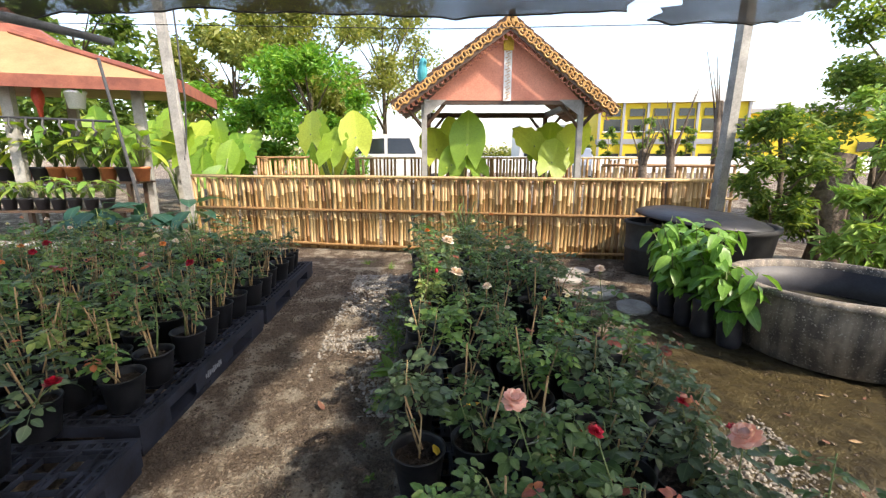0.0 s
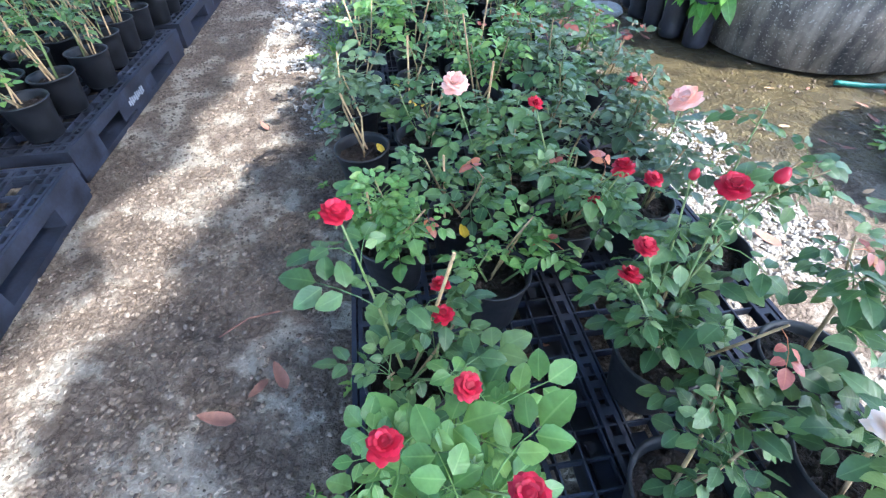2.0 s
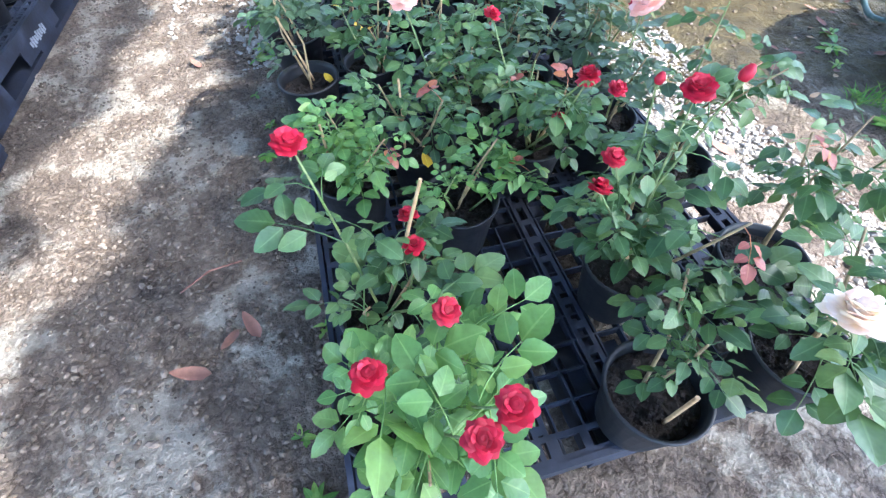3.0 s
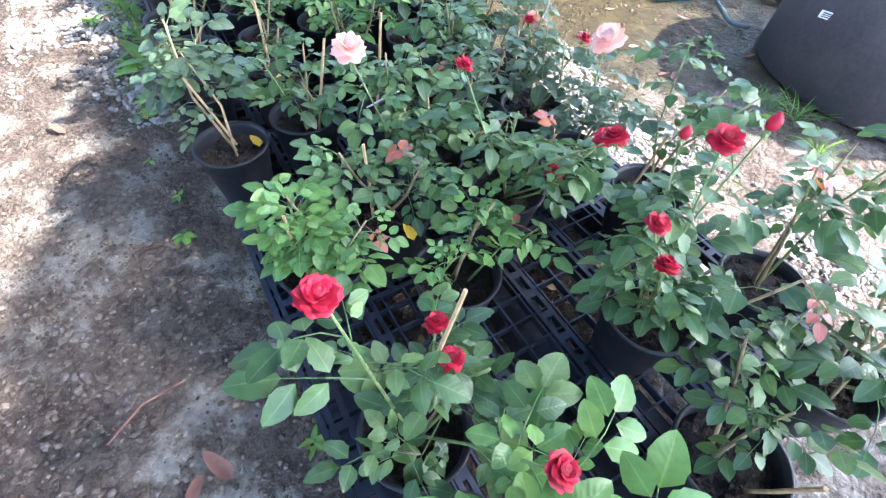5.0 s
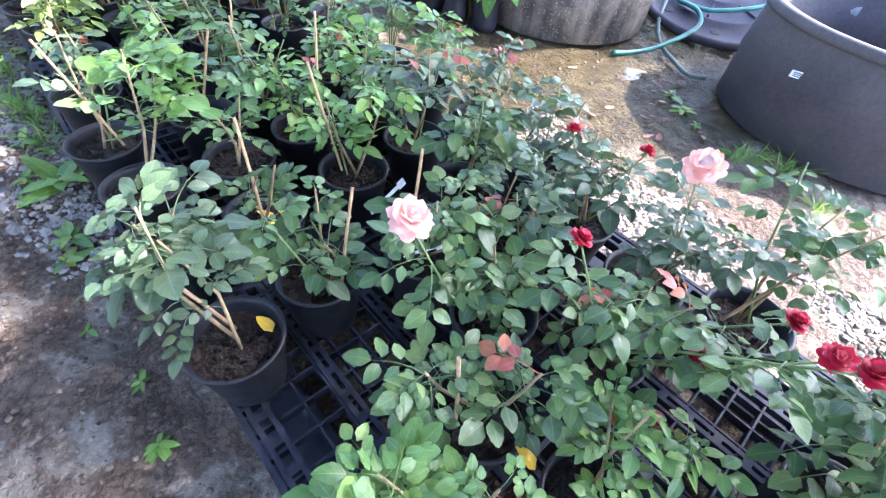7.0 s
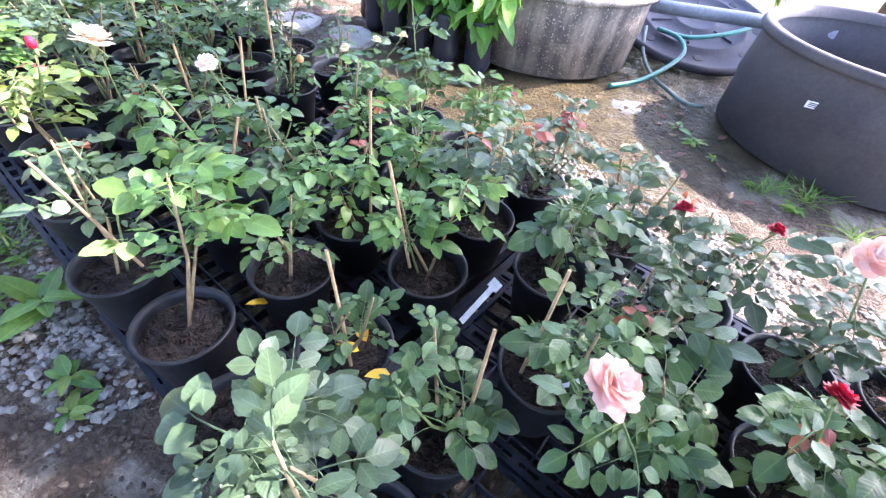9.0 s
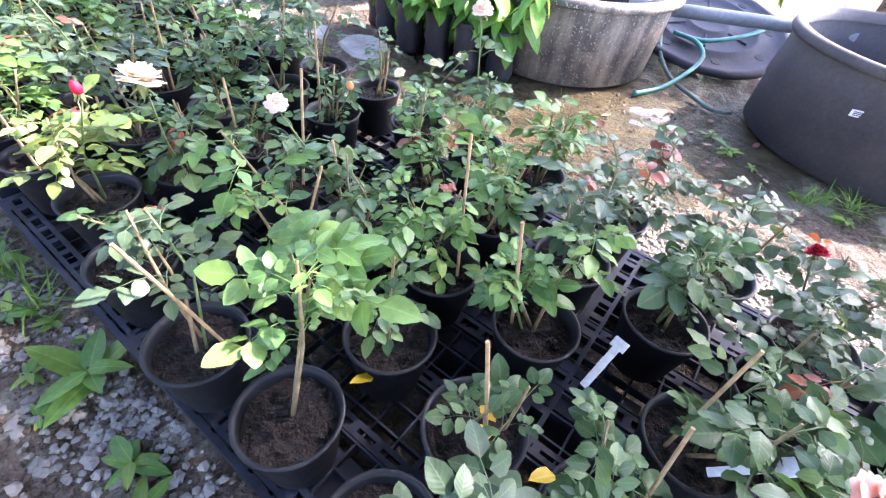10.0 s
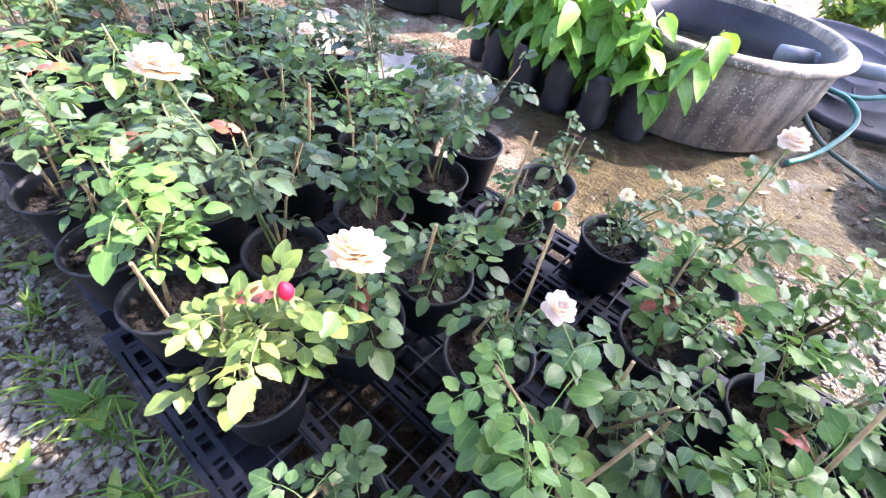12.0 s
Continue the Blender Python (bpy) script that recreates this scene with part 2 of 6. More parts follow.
def bamboo_material():
    m, n, l, b = material("split bamboo", 0.5)
    oi = n.new("ShaderNodeObjectInfo")
    r = ramp(n, [(0.0, (0.24, 0.12, 0.045)), (0.3, (0.40, 0.23, 0.09)), (0.65, (0.54, 0.35, 0.15)), (1.0, (0.66, 0.48, 0.24))])
    l.new(oi.outputs["Random"], r.inputs[0])
    tc, mp = n.new("ShaderNodeTexCoord"), n.new("ShaderNodeMapping")
    mp.inputs["Scale"].default_value = (60, 60, 3)
    nz = n.new("ShaderNodeTexNoise")
    nz.inputs["Scale"].default_value, nz.inputs["Detail"].default_value = 1.0, 5
    l.new(tc.outputs["Object"], mp.inputs[0]), l.new(mp.outputs[0], nz.inputs["Vector"])
    g = ramp(n, [(0.3, (0.55, 0.50, 0.45)), (0.7, (1.1, 1.1, 1.1))])
    l.new(nz.outputs[0], g.inputs[0])
    mul = n.new("ShaderNodeMix")
    mul.data_type, mul.blend_type = "RGBA", "MULTIPLY"
    mul.inputs[0].default_value = 1
    l.new(r.outputs[0], mul.inputs[6]), l.new(g.outputs[0], mul.inputs[7])
    l.new(mul.outputs[2], b.inputs["Base Color"])
    add_bump(n, l, b, nz.outputs[0], 0.25, 0.004)
    return m


def net_material():
    """Black woven shade cloth: fine threads with holes between."""
    m, n, l, b = material("shade net", 0.6)
    b.inputs["Base Color"].default_value = (0.02, 0.022, 0.028, 1)
    tc = n.new("ShaderNodeTexCoord")
    sep = n.new("ShaderNodeSeparateXYZ")
    l.new(tc.outputs["Object"], sep.inputs[0])
    nz = noise_node(n, l, 3.0, 4)
    stripes = []
    for axis, freq in ((0, 900.0), (1, 420.0)):
        a = n.new("ShaderNodeMath")
        a.operation = "MULTIPLY"
        a.inputs[1].default_value = freq
        l.new(sep.outputs[axis], a.inputs[0])
        s = n.new("ShaderNodeMath")
        s.operation = "SINE"
        l.new(a.outputs[0], s.inputs[0])
        stripes.append(s)
    mx = n.new("ShaderNodeMath")
    mx.operation = "MAXIMUM"
    l.new(stripes[0].outputs[0], mx.inputs[0]), l.new(stripes[1].outputs[0], mx.inputs[1])
    th = n.new("ShaderNodeMath")
    th.operation = "GREATER_THAN"
    l.new(mx.outputs[0], th.inputs[0])
    lim = n.new("ShaderNodeMapRange")
    lim.inputs[1].default_value, lim.inputs[2].default_value = 0.35, 0.65
    lim.inputs[3].default_value, lim.inputs[4].default_value = -0.72, -0.3
    l.new(nz.outputs[0], lim.inputs[0]), l.new(lim.outputs[0], th.inputs[1])
    tr, mix = n.new("ShaderNodeBsdfTransparent"), n.new("ShaderNodeMixShader")
    l.new(th.outputs[0], mix.inputs[0]), l.new(tr.outputs[0], mix.inputs[1]), l.new(b.outputs[0], mix.inputs[2])
    l.new(mix.outputs[0], n["Material Output"].inputs[0])
    return m


def ground_material():
    """Trodden mud and dry sandy crust, gravel grain, a wet algae patch by the tubs."""
    m, n, l, b = material("trodden earth", 0.9, 0, 0.3)
    big = noise_node(n, l, 1.7, 6, 0.62)
    mid = noise_node(n, l, 9, 6, 0.68)
    fine = noise_node(n, l, 55, 5, 0.7)
    tc = n.new("ShaderNodeTexCoord")
    base = ramp(n, [(0.32, (0.15, 0.112, 0.082)), (0.46, (0.25, 0.19, 0.14)), (0.60, (0.32, 0.25, 0.187))])
    am = n.new("ShaderNodeMath")
    am.operation = "MULTIPLY_ADD"
    am.inputs[1].default_value = 0.7
    l.new(mid.outputs[0], am.inputs[0])
    sb = n.new("ShaderNodeMath")
    sb.operation = "MULTIPLY_ADD"
    sb.inputs[1].default_value, sb.inputs[2].default_value = 0.6, -0.15
    l.new(big.outputs[0], sb.inputs[0]), l.new(sb.outputs[0], am.inputs[2])
    l.new(am.outputs[0], base.inputs[0])
    # pale dried crust in ragged patches
    patch = noise_node(n, l, 4.6, 8, 0.66)
    pm = n.new("ShaderNodeMath")
    pm.operation = "MULTIPLY_ADD"
    pm.inputs[1].default_value = 0.55
    l.new(big.outputs[0], pm.inputs[0]), l.new(patch.outputs[0], pm.inputs[2])
    crust = n.new("ShaderNodeMapRange")
    crust.inputs[1].default_value, crust.inputs[2].default_value = 0.785, 0.855
    l.new(pm.outputs[0], crust.inputs[0])
    pale = ramp(n, [(0.3, (0.43, 0.37, 0.285)), (0.7, (0.58, 0.515, 0.41))])
    l.new(mid.outputs[0], pale.inputs[0])
    soil = mixed(n, l, crust.outputs[0], base.outputs[0], pale.outputs[0])
    g = ramp(n, [(0.28, (0.60, 0.58, 0.56)), (0.70, (1.12, 1.10, 1.08))])
    l.new(fine.outputs[0], g.inputs[0])
    mul = n.new("ShaderNodeMix")
    mul.data_type, mul.blend_type = "RGBA", "MULTIPLY"
    mul.inputs[0].default_value = 1
    l.new(soil, mul.inputs[6]), l.new(g.outputs[0], mul.inputs[7])
    # crumbs parted by gaps; the shade between clods is painted dark
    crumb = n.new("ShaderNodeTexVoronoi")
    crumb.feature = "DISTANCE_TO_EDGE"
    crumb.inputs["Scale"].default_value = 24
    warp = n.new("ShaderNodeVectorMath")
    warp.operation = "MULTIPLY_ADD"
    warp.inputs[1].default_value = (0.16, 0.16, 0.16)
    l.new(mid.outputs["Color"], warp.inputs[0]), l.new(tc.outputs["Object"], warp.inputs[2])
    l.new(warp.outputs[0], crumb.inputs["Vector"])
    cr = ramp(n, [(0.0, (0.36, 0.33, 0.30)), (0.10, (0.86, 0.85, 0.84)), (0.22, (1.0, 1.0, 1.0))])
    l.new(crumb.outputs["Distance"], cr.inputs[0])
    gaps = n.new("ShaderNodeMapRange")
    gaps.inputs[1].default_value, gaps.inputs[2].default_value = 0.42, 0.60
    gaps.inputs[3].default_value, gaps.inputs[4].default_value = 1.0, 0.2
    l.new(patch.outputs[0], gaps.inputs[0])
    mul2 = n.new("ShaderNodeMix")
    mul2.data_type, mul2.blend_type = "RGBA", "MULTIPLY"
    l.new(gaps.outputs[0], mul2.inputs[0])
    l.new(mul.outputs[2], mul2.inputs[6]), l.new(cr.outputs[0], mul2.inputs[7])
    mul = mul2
    # algae and damp round the tubs
    vd = n.new("ShaderNodeVectorMath")
    vd.operation = "DISTANCE"
    vd.inputs[1].default_value = (2.05, 2.3, 0)
    l.new(tc.outputs["Object"], vd.inputs[0])
    an = n.new("ShaderNodeMath")
    an.operation = "MULTIPLY_ADD"
    an.inputs[1].default_value = 1.4
    l.new(big.outputs[0], an.inputs[0]), l.new(vd.outputs["Value"], an.inputs[2])
    wet = n.new("ShaderNodeMapRange")
    wet.inputs[1].default_value, wet.inputs[2].default_value = 1.60, 1.95
    wet.inputs[3].default_value, wet.inputs[4].default_value = 1, 0
    l.new(an.outputs[0], wet.inputs[0])
    algae = ramp(n, [(0.35, (0.058, 0.043, 0.018)), (0.65, (0.155, 0.118, 0.05))])
    l.new(mid.outputs[0], algae.inputs[0])
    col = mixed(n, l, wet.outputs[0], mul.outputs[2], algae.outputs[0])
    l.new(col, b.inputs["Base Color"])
    rg = n.new("ShaderNodeMapRange")
    rg.inputs[3].default_value, rg.inputs[4].default_value = 0.92, 0.46
    l.new(wet.outputs[0], rg.inputs[0]), l.new(rg.outputs[0], b.inputs["Roughness"])
    hs = n.new("ShaderNodeMath")
    hs.operation = "MULTIPLY_ADD"
    hs.inputs[1].default_value = 0.9
    l.new(crumb.outputs["Distance"], hs.inputs[0]), l.new(fine.outputs[0], hs.inputs[2])
    h2 = n.new("ShaderNodeMath")
    h2.operation = "ADD"
    l.new(hs.outputs[0], h2.inputs[0]), l.new(mid.outputs[0], h2.inputs[1])
    add_bump(n, l, b, h2.outputs[0], 1.0, 0.06)
    return m


M_BAMBOO = bamboo_material()
M_NET = net_material()
M_GROUND = ground_material()


# ---- mesh helpers ----
class Geo:
    """Vertices and faces gathered piece by piece."""

    def __init__(self):
        self.v, self.f, self.uv = [], [], {}

    def add(self, verts, faces, m=None):
        k = len(self.v)
        self.v += [tuple(m @ Vector(p)) for p in verts] if m is not None else [tuple(p) for p in verts]
        self.f += [tuple(i + k for i in q) for q in faces]
        return self

    def geo(self, other, m=None):
        k = len(self.v)
        self.uv.update({i + k: c for i, c in other.uv.items()})
        return self.add(other.v, other.f, m)

    def box(self, x0, x1, y0, y1, z0, z1, m=None):
        v = [(x, y, z) for z in (z0, z1) for y in (y0, y1) for x in (x0, x1)]
        return self.add(v, [(0, 2, 3, 1), (4, 5, 7, 6), (0, 1, 5, 4), (2, 6, 7, 3), (0, 4, 6, 2), (1, 3, 7, 5)], m)

    def tube(self, pts, radii, sides=6, caps=True):
        pts = [Vector(p) for p in pts]
        if isinstance(radii, (int, float)):
            radii = [radii] * len(pts)
        v, f = [], []
        side = None
        for i, p in enumerate(pts):
            d = (pts[min(i + 1, len(pts) - 1)] - pts[max(i - 1, 0)]).normalized()
            if side is None:
                side = d.cross(Vector((0, 0, 1)) if abs(d.z) < 0.9 else Vector((1, 0, 0))).normalized()
            side = (side - d * side.dot(d)).normalized()
            up = d.cross(side)
            for j in range(sides):
                a = 2 * math.pi * j / sides
                v.append(p + (side * math.cos(a) + up * math.sin(a)) * radii[i])
        for i in range(len(pts) - 1):
            for j in range(sides):
                a, b2 = i * sides + j, i * sides + (j + 1) % sides
                f.append((a, b2, b2 + sides, a + sides))
        if caps:
            f.append(tuple(range(sides - 1, -1, -1)))
            f.append(tuple(range((len(pts) - 1) * sides, len(pts) * sides)))
        return self.add(v, f)

    def lathe(self, profile, seg=28, m=None):
        """profile: (radius, z) from first ring to last; radius 0 closes to a point."""
        v, f = [], []
        rings = []
        for r, z in profile:
            if r < 1e-6:
                rings.append([len(v)])
                v.append((0, 0, z))
            else:
                rings.append(list(range(len(v), len(v) + seg)))
                v += [(r * math.cos(2 * math.pi * j / seg), r * math.sin(2 * math.pi * j / seg), z) for j in range(seg)]
        for a, b2 in zip(rings, rings[1:]):
            for j in range(seg):
                k = (j + 1) % seg
                if len(a) == 1 and len(b2) == 1:
                    continue
                if len(a) == 1:
                    f.append((a[0], b2[k], b2[j]))
                elif len(b2) == 1:
                    f.append((a[j], a[k], b2[0]))
                else:
                    f.append((a[j], a[k], b2[k], b2[j]))
        return self.add(v, f, m)

    def blade(self, length, width, m=None, fold=0.25, droop=0.2, n=4, tip=0.55, cup=0.0):
        """A leaf blade from the origin along +y, folded at its midrib, with across and along in its uv."""
        v, f, uv = [], [], []
        for i in range(n + 1):
            t = i / n
            s = t ** tip
            w = width * 0.5 * math.sin(math.pi * s) ** 0.62 * (1.0 - 0.12 * s) if 0 < t < 1 else 0.0
            z = -droop * length * t * t
            y = length * t
            v.append((0, y, z))
            uv.append((0.0, t))
            if 0 < i < n:
                wav = 0.05 * w * (1 if i % 2 else -1)
                for sd in (-1, 1):
                    v += [(sd * w * 0.55, y, z + fold * w * 0.42), (sd * w, y + 0.02 * length, z + fold * w * (0.6 - cup) + wav * sd)]
                    uv += [(0.55, t), (1.0, t)]
        idx = lambda i: 0 if i == 0 else (1 + (i - 1) * 5)
        last = idx(n)
        for i in range(n):
            a, b2 = idx(i), idx(i + 1)
            if i == 0:
                f += [(a, b2, b2 + 1), (a, b2 + 1, b2 + 2), (a, b2 + 3, b2), (a, b2 + 4, b2 + 3)]
            elif i == n - 1:
                f += [(a, last, a + 1), (a + 1, last, a + 2), (a, a + 3, last), (a + 3, a + 4, last)]
            else:
                f += [(a, b2, b2 + 1, a + 1), (a + 1, b2 + 1, b2 + 2, a + 2), (a, a + 3, b2 + 3, b2), (a + 3, a + 4, b2 + 4, b2 + 3)]
        k = len(self.v)
        self.uv.update({k + i2: c for i2, c in enumerate(uv)})
        return self.add(v, f, m)

    def mesh(self, name, mat, smooth=False):
        me = bpy.data.meshes.new(name)
        me.from_pydata(self.v, [], self.f)
        if smooth:
            me.polygons.foreach_set("use_smooth", [True] * len(me.polygons))
        if self.uv:
            lay = me.uv_layers.new(name="blade")
            loops = np.zeros(len(me.loops), dtype=np.int32)
            me.loops.foreach_get("vertex_index", loops)
            table = np.zeros((len(self.v), 2), dtype=np.float32)
            for i, c in self.uv.items():
                table[i] = c
            lay.data.foreach_set("uv", table[loops].ravel())
        me.materials.append(mat)
        me.update()
        return me


def part(name, geo, mat, parent=None, label="", smooth=False, m=None):
    me = geo if isinstance(geo, bpy.types.Mesh) else geo.mesh(name, mat, smooth)
    ob = new(name, me)
    if parent is not None:
        ob.parent = parent
    if m is not None:
        ob.matrix_basis = m
    if label:
        ob["label"] = label
    return ob


def thing(name, label, category, m=None, group="", kind=""):
    e = new(name)
    e.empty_display_size = 0.1
    if m is not None:
        e.matrix_basis = m
    return tagged(e, label, category, group, kind)


def solid(name, geo, mat, label, category, m=None, group="", kind="", smooth=False):
    ob = part(name, geo, mat, None, "", smooth, m)
    return tagged(ob, label, category, group, kind)


rnd = random.Random(7)
uni = rnd.uniform


# ---- ground ----
def ground_height(x, y):
    n1 = noise.noise(Vector((x * 0.9, y * 0.9, 0)))
    n2 = noise.noise(Vector((x * 4.5, y * 4.5, 3)))
    n3 = noise.noise(Vector((x * 14, y * 14, 7)))
    fade = max(0.0, 1 - max(abs(x) - 6, abs(y - 3) - 6, 0) / 8)
    return fade * (0.012 * n1 + 0.014 * n2 + 0.010 * n3 + 0.006 * noise.noise(Vector((x * 31, y * 31, 2)))) - 0.012


def build_ground():
    def axis(lo, hi, step):
        mid = list(np.arange(lo, hi + 1e-6, step))
        return [a + lo for a in (-600, -220, -80, -30, -10, -3, -0.6)] + mid + [a + hi for a in (0.6, 3, 10, 30, 80, 220, 600)]
    xs, ys = axis(-2.4, 3.3, 0.02), axis(-0.6, 5.6, 0.02)
    v = [(x, y, ground_height(x, y)) for y in ys for x in xs]
    w = len(xs)
    f = [(j * w + i, j * w + i + 1, (j + 1) * w + i + 1, (j + 1) * w + i) for j in range(len(ys) - 1) for i in range(w - 1)]
    g = Geo()
    g.v, g.f = v, f
    solid("ground", g, M_GROUND, "trodden brown mud with pale sandy dry patches", "ground", kind="structure", smooth=True)


build_ground()


# ---- pallets ----
PAL_W, PAL_L, PAL_H = 1.11, 1.43, 0.142
POT_H = 0.162


def ladder(g, along, lo, hi, c, z0, z1, half=0.021, pitch=0.062):
    """A deck bar with a row of slots: two strips and bridges between them."""
    def put(a0, a1, b0, b1):
        if along == "x":
            g.box(a0, a1, b0, b1, z0, z1)
        else:
            g.box(b0, b1, a0, a1, z0, z1)
    put(lo, hi, c - half, c - half + 0.011)
    put(lo, hi, c + half - 0.011, c + half)
    k = int((hi - lo) / pitch)
    for i in range(k + 1):
        a = lo + (hi - lo) * i / k
        put(max(lo, a - 0.009), min(hi, a + 0.009), c - half + 0.011, c + half - 0.011)


def build_pallet(kx, ky):
    """Local origin at the middle of its base; deck on top, nine feet, runners."""
    e = thing("plastic_pallet", "dusty black plastic grid pallet lying on bare earth", "pallet", group="pallets under the roses")
    w, l, h = PAL_W / 2, PAL_L / 2, PAL_H
    g = Geo()
    for s in (-1, 1):
        g.box(s * w - (0.012 if s > 0 else 0), s * w + (0.012 if s < 0 else 0), -l, l, h - 0.05, h)
        g.box(-w + 0.012, w - 0.012, s * l - (0.012 if s > 0 else 0), s * l + (0.012 if s < 0 else 0), h - 0.05, h)
    part("deck_edge", g, M_PALLET, e)
    for s in (-1, 0, 1):
        g = Geo()
        ladder(g, "y", -l + 0.012, l - 0.012, s * (w - 0.038), h - 0.02, h - 0.001)
        part("slotted_bar", g, M_PALLET, e)
        g = Geo()
        ladder(g, "x", -w + 0.012, w - 0.012, s * (l - 0.038), h - 0.022, h - 0.0015, 0.026)
        part("slotted_bar", g, M_PALLET, e)
    for c in (-0.36, -0.18, 0.18, 0.36):
        g = Geo()
        ladder(g, "y", -l + 0.012, l - 0.012, c, h - 0.02, h - 0.002, 0.016)
        part("slotted_bar", g, M_PALLET, e)
    g = Geo()
    for i in range(1, kx):
        x = -w + PAL_W * i / kx
        g.box(x - 0.0022, x + 0.0022, -l + 0.012, l - 0.012, h - 0.028, h - 0.004)
    for i in range(1, ky):
        y = -l + PAL_L * i / ky
        g.box(-w + 0.012, w - 0.012, y - 0.0022, y + 0.0022, h - 0.03, h - 0.005)
    ob = part("deck_grid", g, M_PALLET, e)
    ob["kind"] = "stuff"
    foot = Geo()
    foot.box(-0.075, 0.075, -0.11, 0.11, 0.012, h - 0.03)
    foot.box(-0.068, 0.068, -0.10, 0.10, h - 0.03, h - 0.022)
    fm = foot.mesh("foot", M_PALLET)
    for fx in (-w + 0.078, 0, w - 0.078):
        for fy in (-l + 0.113, 0, l - 0.113):
            part("foot", fm, M_PALLET, e, m=pose(fx, fy, 0))
    for fx in (-w + 0.078, 0, w - 0.078):
        r = Geo().box(-0.07, 0.07, -l + 0.01, l - 0.01, -0.012, 0.012)
        part("runner", r, M_PALLET, e, m=pose(fx, 0, 0))
    return e


RIGHT_ROW = [(0.437, 0.86, 3.4), (0.335, 2.315, 3.0), (0.285, 3.80, 2.2)]
LEFT_ROW = [(-1.93, 3.86, 2.6), (-1.86, 2.35, 2.0), (-1.72, 0.82, 4.5), (-3.02, 2.40, 2.0), (-3.08, 3.90, 3.0), (-2.9, 0.9, 3.0), (-4.17, 2.45, 2.0), (-4.23, 3.95, 3.0), (-4.06, 0.95, 3.0)]
for i, (x, y, a) in enumerate(RIGHT_ROW + LEFT_ROW):
    m = pose(x, y, 0.004, 0, 0, a)
    if i in (0, len(RIGHT_ROW)):
        q = first = build_pallet(19, 24) if i == 0 else build_pallet(11, 16)
        first.matrix_basis = m
    else:
        q = copy_thing(first, m)
    if i == len(RIGHT_ROW) + 1:
        for k in range(9):
            hh = 0.022 + 0.008 * ((k * 5) % 3)
            part("lettering", Geo().box(0, 0.003, -0.006, 0.006, -hh / 2, hh / 2), M_PIPE, q, "worn white lettering bars",
                 m=pose(PAL_W / 2, -0.05 + 0.021 * (k - 4) - 0.02, 0.072))
        part("lettering_panel", Geo().box(-0.003, 0.0005, -0.24, 0.20, 0.03, 0.1), M_PALLET, q, m=pose(PAL_W / 2 - 0.001, -0.02, 0))


# ---- potted roses ----
def pot_mesh(r=0.089, h=POT_H):
    g = Geo()
    rb = r * 0.76
    prof = [(0, 0.0), (rb - 0.006, 0.0), (rb, 0.006), (rb + (r - rb) * 0.72, h * 0.74), (r - 0.004, h * 0.76), (r - 0.001, h - 0.008), (r + 0.004, h - 0.006),
            (r + 0.004, h), (r - 0.002, h), (r - 0.006, h - 0.012), (r - 0.010, h * 0.72), (r - 0.014, h * 0.68)]
    return g.lathe(prof, 30).mesh("pot", M_POT, True)


def soil_mesh(seed, r=0.082):
    q = random.Random(seed)
    g, n, k = Geo(), 22, 5
    v = [(0, 0, q.uniform(-0.003, 0.006))]
    for i in range(1, k + 1):
        for j in range(n):
            a = 2 * math.pi * (j + 0.5 * (i % 2)) / n
            v.append((r * i / k * math.cos(a), r * i / k * math.sin(a), q.uniform(-0.005, 0.005)))
    f = [(0, 1 + j, 1 + (j + 1) % n) for j in range(n)]
    for i in range(k - 1):
        for j in range(n):
            a, b2 = 1 + i * n + j, 1 + i * n + (j + 1) % n
            f.append((a, a + n, b2 + n, b2))
    g.add(v, f)
    for _ in range(26):
        a, d = q.uniform(0, 6.28), r * 0.9 * math.sqrt(q.random())
        s = q.uniform(0.002, 0.006)
        g.box(-s, s, -s * 0.7, s * 0.7, -s, s, pose(d * math.cos(a), d * math.sin(a), 0.003, q.uniform(0, 90), q.uniform(0, 90), q.uniform(0, 90)))
    return g.mesh("soil", M_SOIL, False)


def leaflet(g, length, width, m, fold, droop, n, teeth=True):
    """A pointed oval rose leaflet along +y, folded at its midrib, with a saw-toothed margin."""
    v, f, uv = [(0, 0, 0)], [], [(0.0, 0.0)]
    for i in range(1, n):
        t = i / n
        w = width * 0.5 * math.sin(math.pi * t ** 0.76) ** 0.76 * (1.0 - 0.16 * t ** 3)
        y, z = length * t, -droop * length * t * t
        v.append((0, y, z))
        uv.append((0.0, t))
        notch = (0.955 if i % 2 else 1.03) if teeth else 1.0
        for sd in (-1, 1):
            v += [(sd * w * 0.55, y + 0.02 * length, z + fold * w * 0.40), (sd * w * notch, y + (0.055 if i % 2 else 0.03) * length, z + fold * w * 0.55 + 0.05 * w * sd * (1 if i % 3 else -1))]
            uv += [(0.55, t), (1.0, t)]
    last = len(v)
    v.append((0, length, -droop * length))
    uv.append((0.0, 1.0))
    f += [(0, 1, 2), (0, 2, 3), (0, 4, 1), (0, 5, 4)]
    for i in range(1, n - 1):
        a, b2 = 1 + (i - 1) * 5, 1 + i * 5
        f += [(a, b2, b2 + 1, a + 1), (a + 1, b2 + 1, b2 + 2, a + 2), (a, a + 3, b2 + 3, b2), (a + 3, a + 4, b2 + 4, b2 + 3)]
    a = 1 + (n - 2) * 5
    f += [(a, last, a + 1), (a + 1, last, a + 2), (a, a + 3, last), (a + 3, a + 4, last)]
    k = len(g.v)
    g.uv.update({k + i2: c for i2, c in enumerate(uv)})
    g.add(v, f, m)


